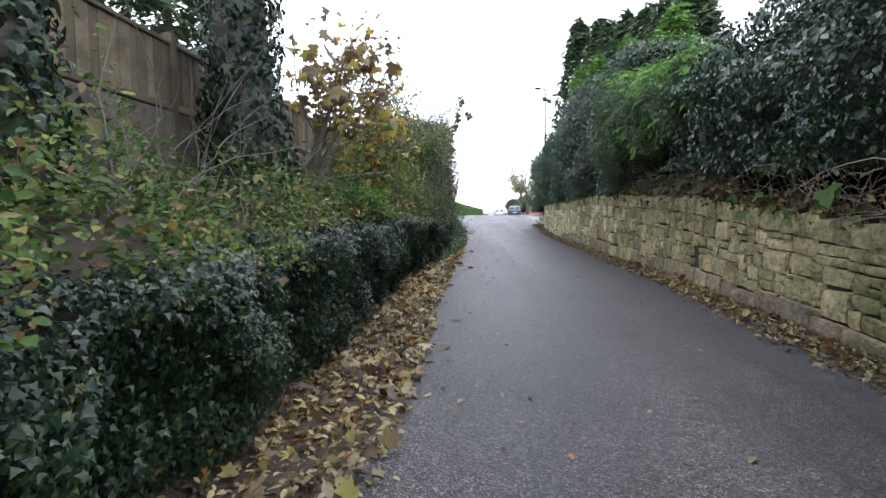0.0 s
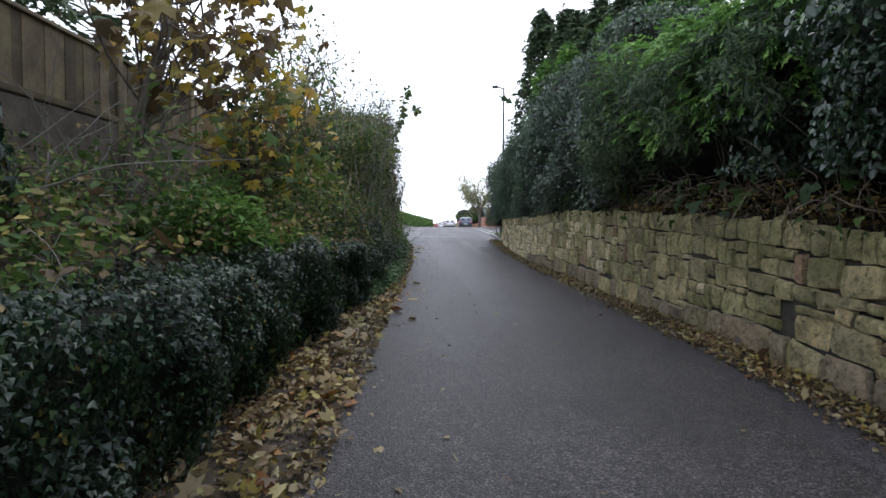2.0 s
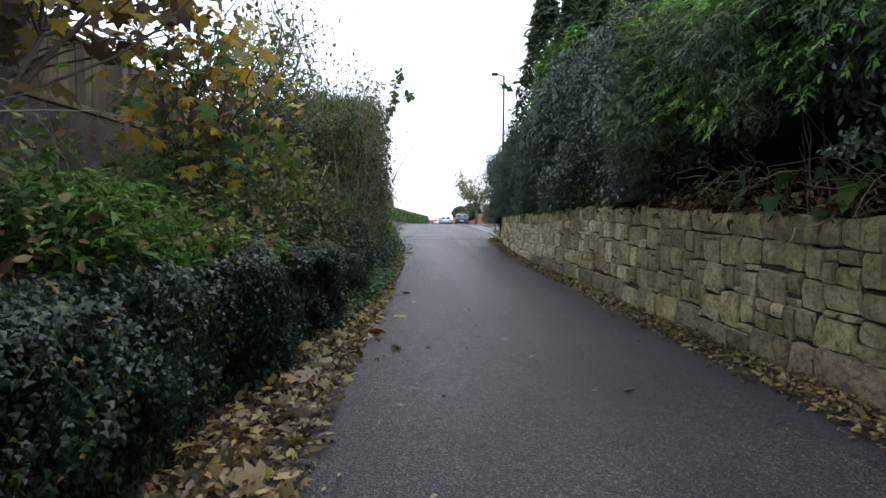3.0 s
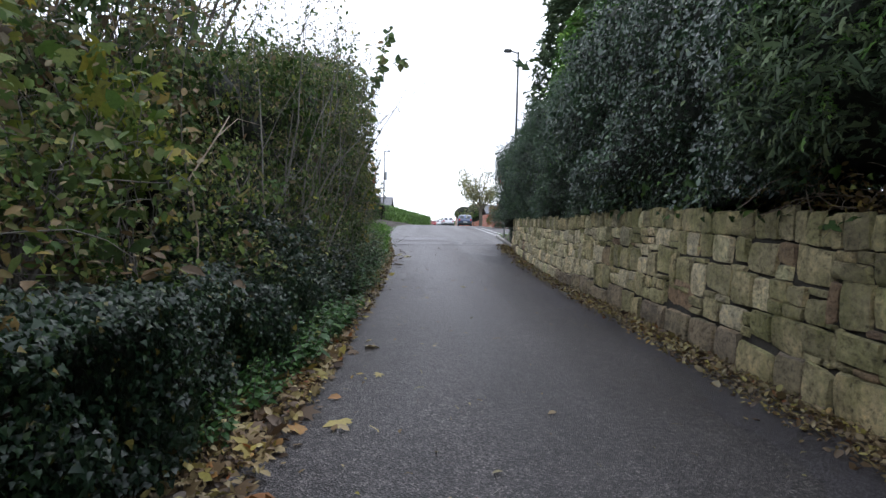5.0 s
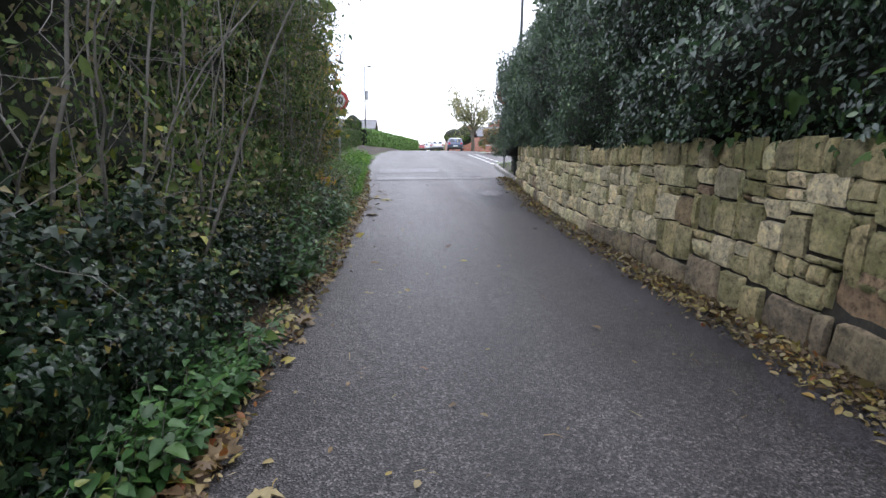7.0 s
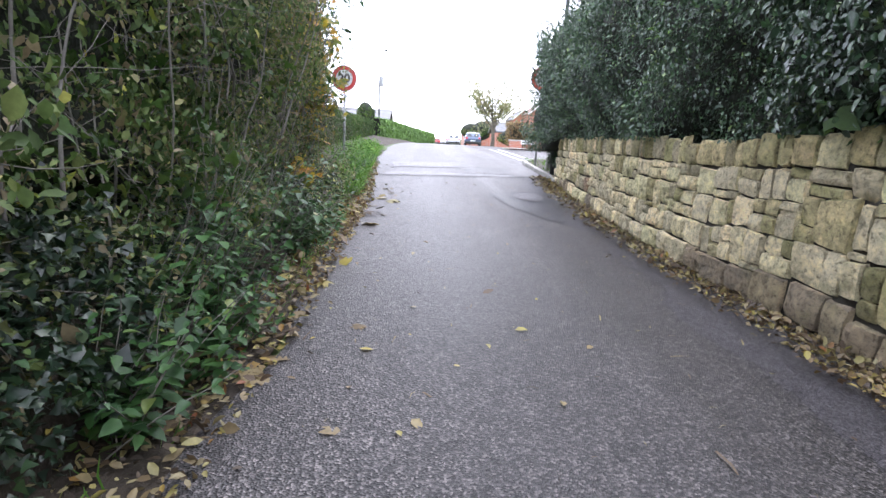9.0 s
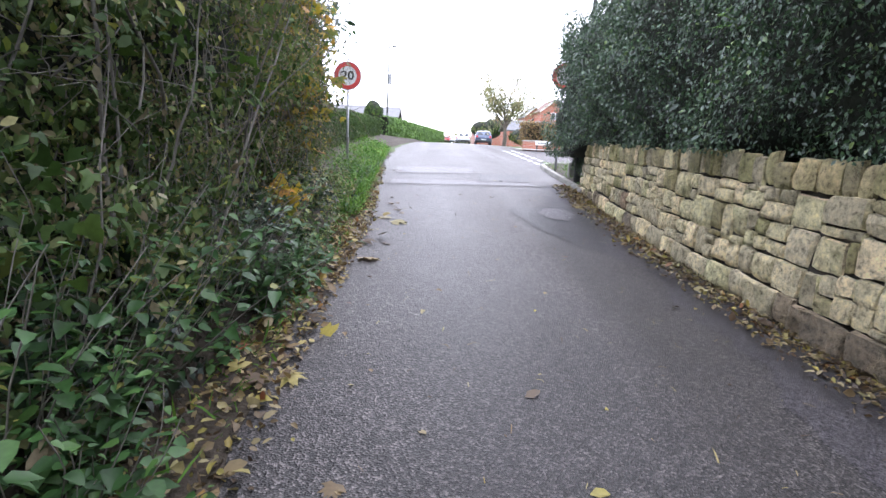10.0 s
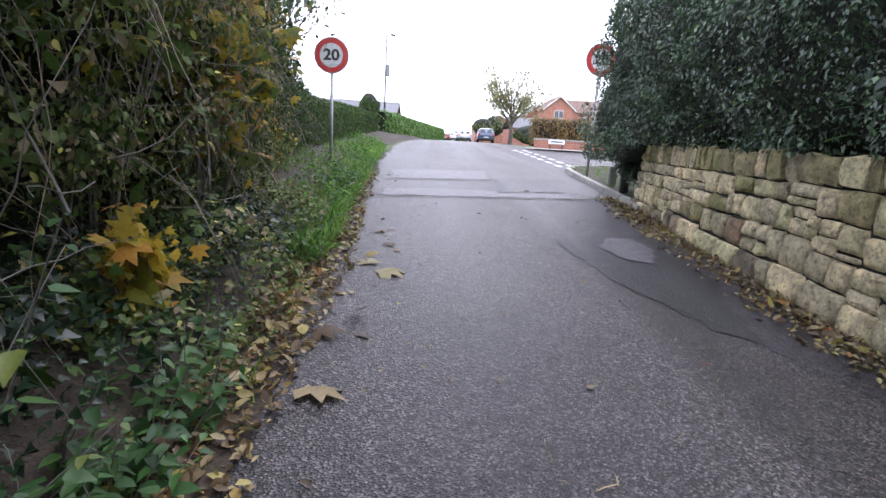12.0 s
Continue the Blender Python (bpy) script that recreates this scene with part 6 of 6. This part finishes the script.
def car(x, y, turn, paint, label):
    """A hatchback seen from behind; its rear looks to -y."""
    ob = tagged(new("car"), label, "car", "cars parked along the road")
    ob.matrix_basis = pose(x, y, float(GZ(0, y)) + 0.01, 0, 0, turn)
    side = [(0.0, 0.35), (-0.03, 0.75), (0.12, 0.98), (0.55, 1.42), (1.4, 1.5), (2.3, 1.42), (2.95, 1.0), (3.9, 0.85), (4.15, 0.6), (4.15, 0.3), (3.6, 0.22), (0.4, 0.22)]
    bm = bmesh.new()
    n = len(side)
    secs = []
    for sx in (-1, -0.93, -0.5, 0, 0.5, 0.93, 1):
        ring = []
        for yy, zz in side:
            narrow = 1 - 0.22 * max(0, (zz - 0.95) / 0.55)
            dz = -0.05 * abs(sx) ** 3 * (zz > 0.9)
            dy = 0.1 * abs(sx) ** 4 * (1 if yy < 1 else -1)
            ring.append(bm.verts.new((sx * 0.86 * narrow, yy + dy, zz + dz)))
        secs.append(ring)
    for a, b in zip(secs, secs[1:]):
        for i in range(n):
            bm.faces.new((a[i], a[(i + 1) % n], b[(i + 1) % n], b[i]))
    bm.faces.new(secs[0])
    bm.faces.new(list(reversed(secs[-1])))
    bmesh.ops.recalc_face_normals(bm, faces=bm.faces)
    body = part("body", bm, paint, ob, smooth=False)

    def panel(name, pts, mat, label=""):
        b2 = bmesh.new()
        b2.faces.new([b2.verts.new(q) for q in pts])
        ex = bmesh.ops.extrude_face_region(b2, geom=list(b2.faces))
        bmesh.ops.translate(b2, vec=(0, 0.02, 0), verts=[v for v in ex["geom"] if isinstance(v, bmesh.types.BMVert)])
        bmesh.ops.recalc_face_normals(b2, faces=b2.faces)
        return part(name, b2, mat, ob, label)
    panel("rear_window", [(-0.66, 0.14, 1.0), (0.66, 0.14, 1.0), (0.56, 0.5, 1.36), (-0.56, 0.5, 1.36)], GLASS, "dark tinted rear window")
    for s in (-1, 1):
        panel("rear_lamp", [(s * 0.6, -0.03, 0.75), (s * 0.8, 0.04, 0.75), (s * 0.8, 0.1, 0.95), (s * 0.62, 0.05, 0.95)], LAMPRED, "red rear lamp")
        b2 = bmesh.new()
        b2.faces.new([b2.verts.new(q) for q in ((s * 0.80, 0.7, 1.02), (s * 0.80, 2.7, 1.02), (s * 0.73, 2.25, 1.36), (s * 0.73, 0.9, 1.36))])
        ex = bmesh.ops.extrude_face_region(b2, geom=list(b2.faces))
        bmesh.ops.translate(b2, vec=(s * 0.05, 0, 0), verts=[v for v in ex["geom"] if isinstance(v, bmesh.types.BMVert)])
        bmesh.ops.recalc_face_normals(b2, faces=b2.faces)
        part("side_window", b2, GLASS, ob)
        part("mirror", box((s * 0.9 - 0.09, 2.55, 0.95), (s * 0.9 + 0.09, 2.67, 1.08), 0.03), paint, ob)
        for yy in (0.75, 3.35):
            w = part("wheel", rod((s * 0.7, yy, 0.31), (s * 0.88, yy, 0.31), 0.31, n=20), TYRE, ob)
            part("rim", rod((s * 0.86, yy, 0.31), (s * 0.89, yy, 0.31), 0.2, n=16), METAL, w)
    part("number_plate", box((-0.26, -0.045, 0.52), (0.26, -0.03, 0.63)), WHITE, ob, "pale number plate")
    part("bumper", box((-0.8, -0.06, 0.32), (0.8, 0.1, 0.5), 0.03), BLACK, ob, "dark lower bumper")
    return ob


car(6.85, 70, -4, car_paint("dark_blue_paint", (0.06, 0.08, 0.13)), "dark blue hatchback parked by the kerb, seen from behind")
WP = car_paint("white_paint", (0.7, 0.71, 0.72))
car(5.9, 86, -4, WP, "white car parked by the kerb, seen from behind")
car(6.3, 98, -4, car_paint("silver_paint", (0.4, 0.42, 0.44)), "silver car parked by the kerb, seen from behind")
car(6.2, 116, -4, WP, "white car parked by the kerb, seen from behind")
car(5.2, 132, -4, car_paint("red_paint", (0.3, 0.03, 0.03)), "red car parked by the kerb, seen from behind")

# ---- fallen leaves and grit ----
def litter(name, n, xs, ys, size, shape, mat, label, seed, dense=None, high=0.02, wild=0.6):
    r = np.random.default_rng(seed)
    y = r.uniform(ys[0], ys[1], n)
    x = xs[0](y) + (xs[1](y) - xs[0](y)) * (r.uniform(0, 1, n) if dense is None else dense(r, n))
    p = np.stack([x, y, GZ(x, y) + 0.014 + high * r.uniform(0, 1, n) ** 2], -1)
    return tagged(leaves(name, p, (0, 0, 1), size, shape, mat, tip=(0, 0, 0), wild=wild, tip_wild=1.0, seed=seed, spread=0.35), label, "leaves", kind="stuff")


ym = np.arange(-20, 34, 0.5)
V, F = sheet(BASE_L(ym)[:, None] - 0.3 + np.array([0, 0.35, 0.75, 1.0])[None] * np.maximum(0.4, EDGE_L(ym) - BASE_L(ym) + 0.34)[:, None], ym, lambda x, y: GZ(x, y) + 0.0005 + 0.012 * np.sin(7 * x + 3 * y) * np.sin(5 * y))
thing("soil_edge", mesh_of("soil_edge", V, F, SOIL), "strip of dark leaf mould between the bank and the asphalt", "soil", kind="structure")
edge_l = lambda r, n: 1 - r.beta(1.1, 1.5, n)
litter("fallen_leaves", 9500, (LX(0.1), lambda y: EDGE_L(y) + 0.12), (-1, 13.2), 0.048, "oval", LITTER, "drift of fallen tan, brown and yellow leaves at the foot of the ivy", 141, high=0.07)
litter("fallen_leaves", 1500, (LX(0.05), lambda y: EDGE_L(y) + 0.12), (-1, 13), 0.08, "palm", LITTER, "larger curled fallen leaves at the foot of the ivy", 142, high=0.07)
litter("fallen_leaves", 5200, (LX(0.15), lambda y: EDGE_L(y) + 0.1), (12.8, 27), 0.045, "oval", LITTER, "fallen leaves along the edge of the asphalt", 143, high=0.04)
wall_side = lambda r, n: r.beta(2.0, 0.95, n)
litter("fallen_leaves", 13500, (RX(-0.55), RX(0.02)), (2, 16), 0.047, "oval", LITTER, "drift of fallen leaves along the foot of the stone wall", 144, wall_side, 0.05)
litter("fallen_leaves", 4600, (RX(-0.5), RX(0.02)), (16, 25), 0.046, "oval", LITTER, "fallen leaves along the foot of the stone wall", 145, wall_side, 0.03)
litter("fallen_leaves", 420, (lambda y: EDGE_L(y), RX(-0.3)), (0, 28), 0.045, "oval", LITTER, "single fallen leaves scattered over the asphalt", 146, lambda r, n: np.where(r.uniform(size=n) < 0.6, r.beta(1, 5, n), r.uniform(0, 1, n)), 0.004, wild=0.18)
litter("leaf_stalks", 700, (lambda y: EDGE_L(y), RX(-0.2)), (0, 22), 0.06, "blade", LITTER, "pale leaf stalks and straws on the asphalt", 147, None, 0.004, wild=0.18)
litter("fallen_leaves", 46, (lambda y: EDGE_L(y) - 0.1, lambda y: EDGE_L(y) + 0.55), (4, 22), 0.11, "palm", LITTER, "large pale fallen sycamore leaves on the asphalt edge", 148, None, 0.004, wild=0.18)
litter("fallen_leaves", 3800, (LX(0.9), LX(-0.1)), (17, 25), 0.055, "oval", LITTER, "brown fallen leaves over the bare earth of the hedge foot", 149, None, 0.05)
litter("fallen_leaves", 90, (LX(0.5), lambda y: EDGE_L(y) + 0.25), (11, 21), 0.09, "palm", LITTER, "large withered sycamore leaves along the lane edge", 150, None, 0.03, wild=0.18)
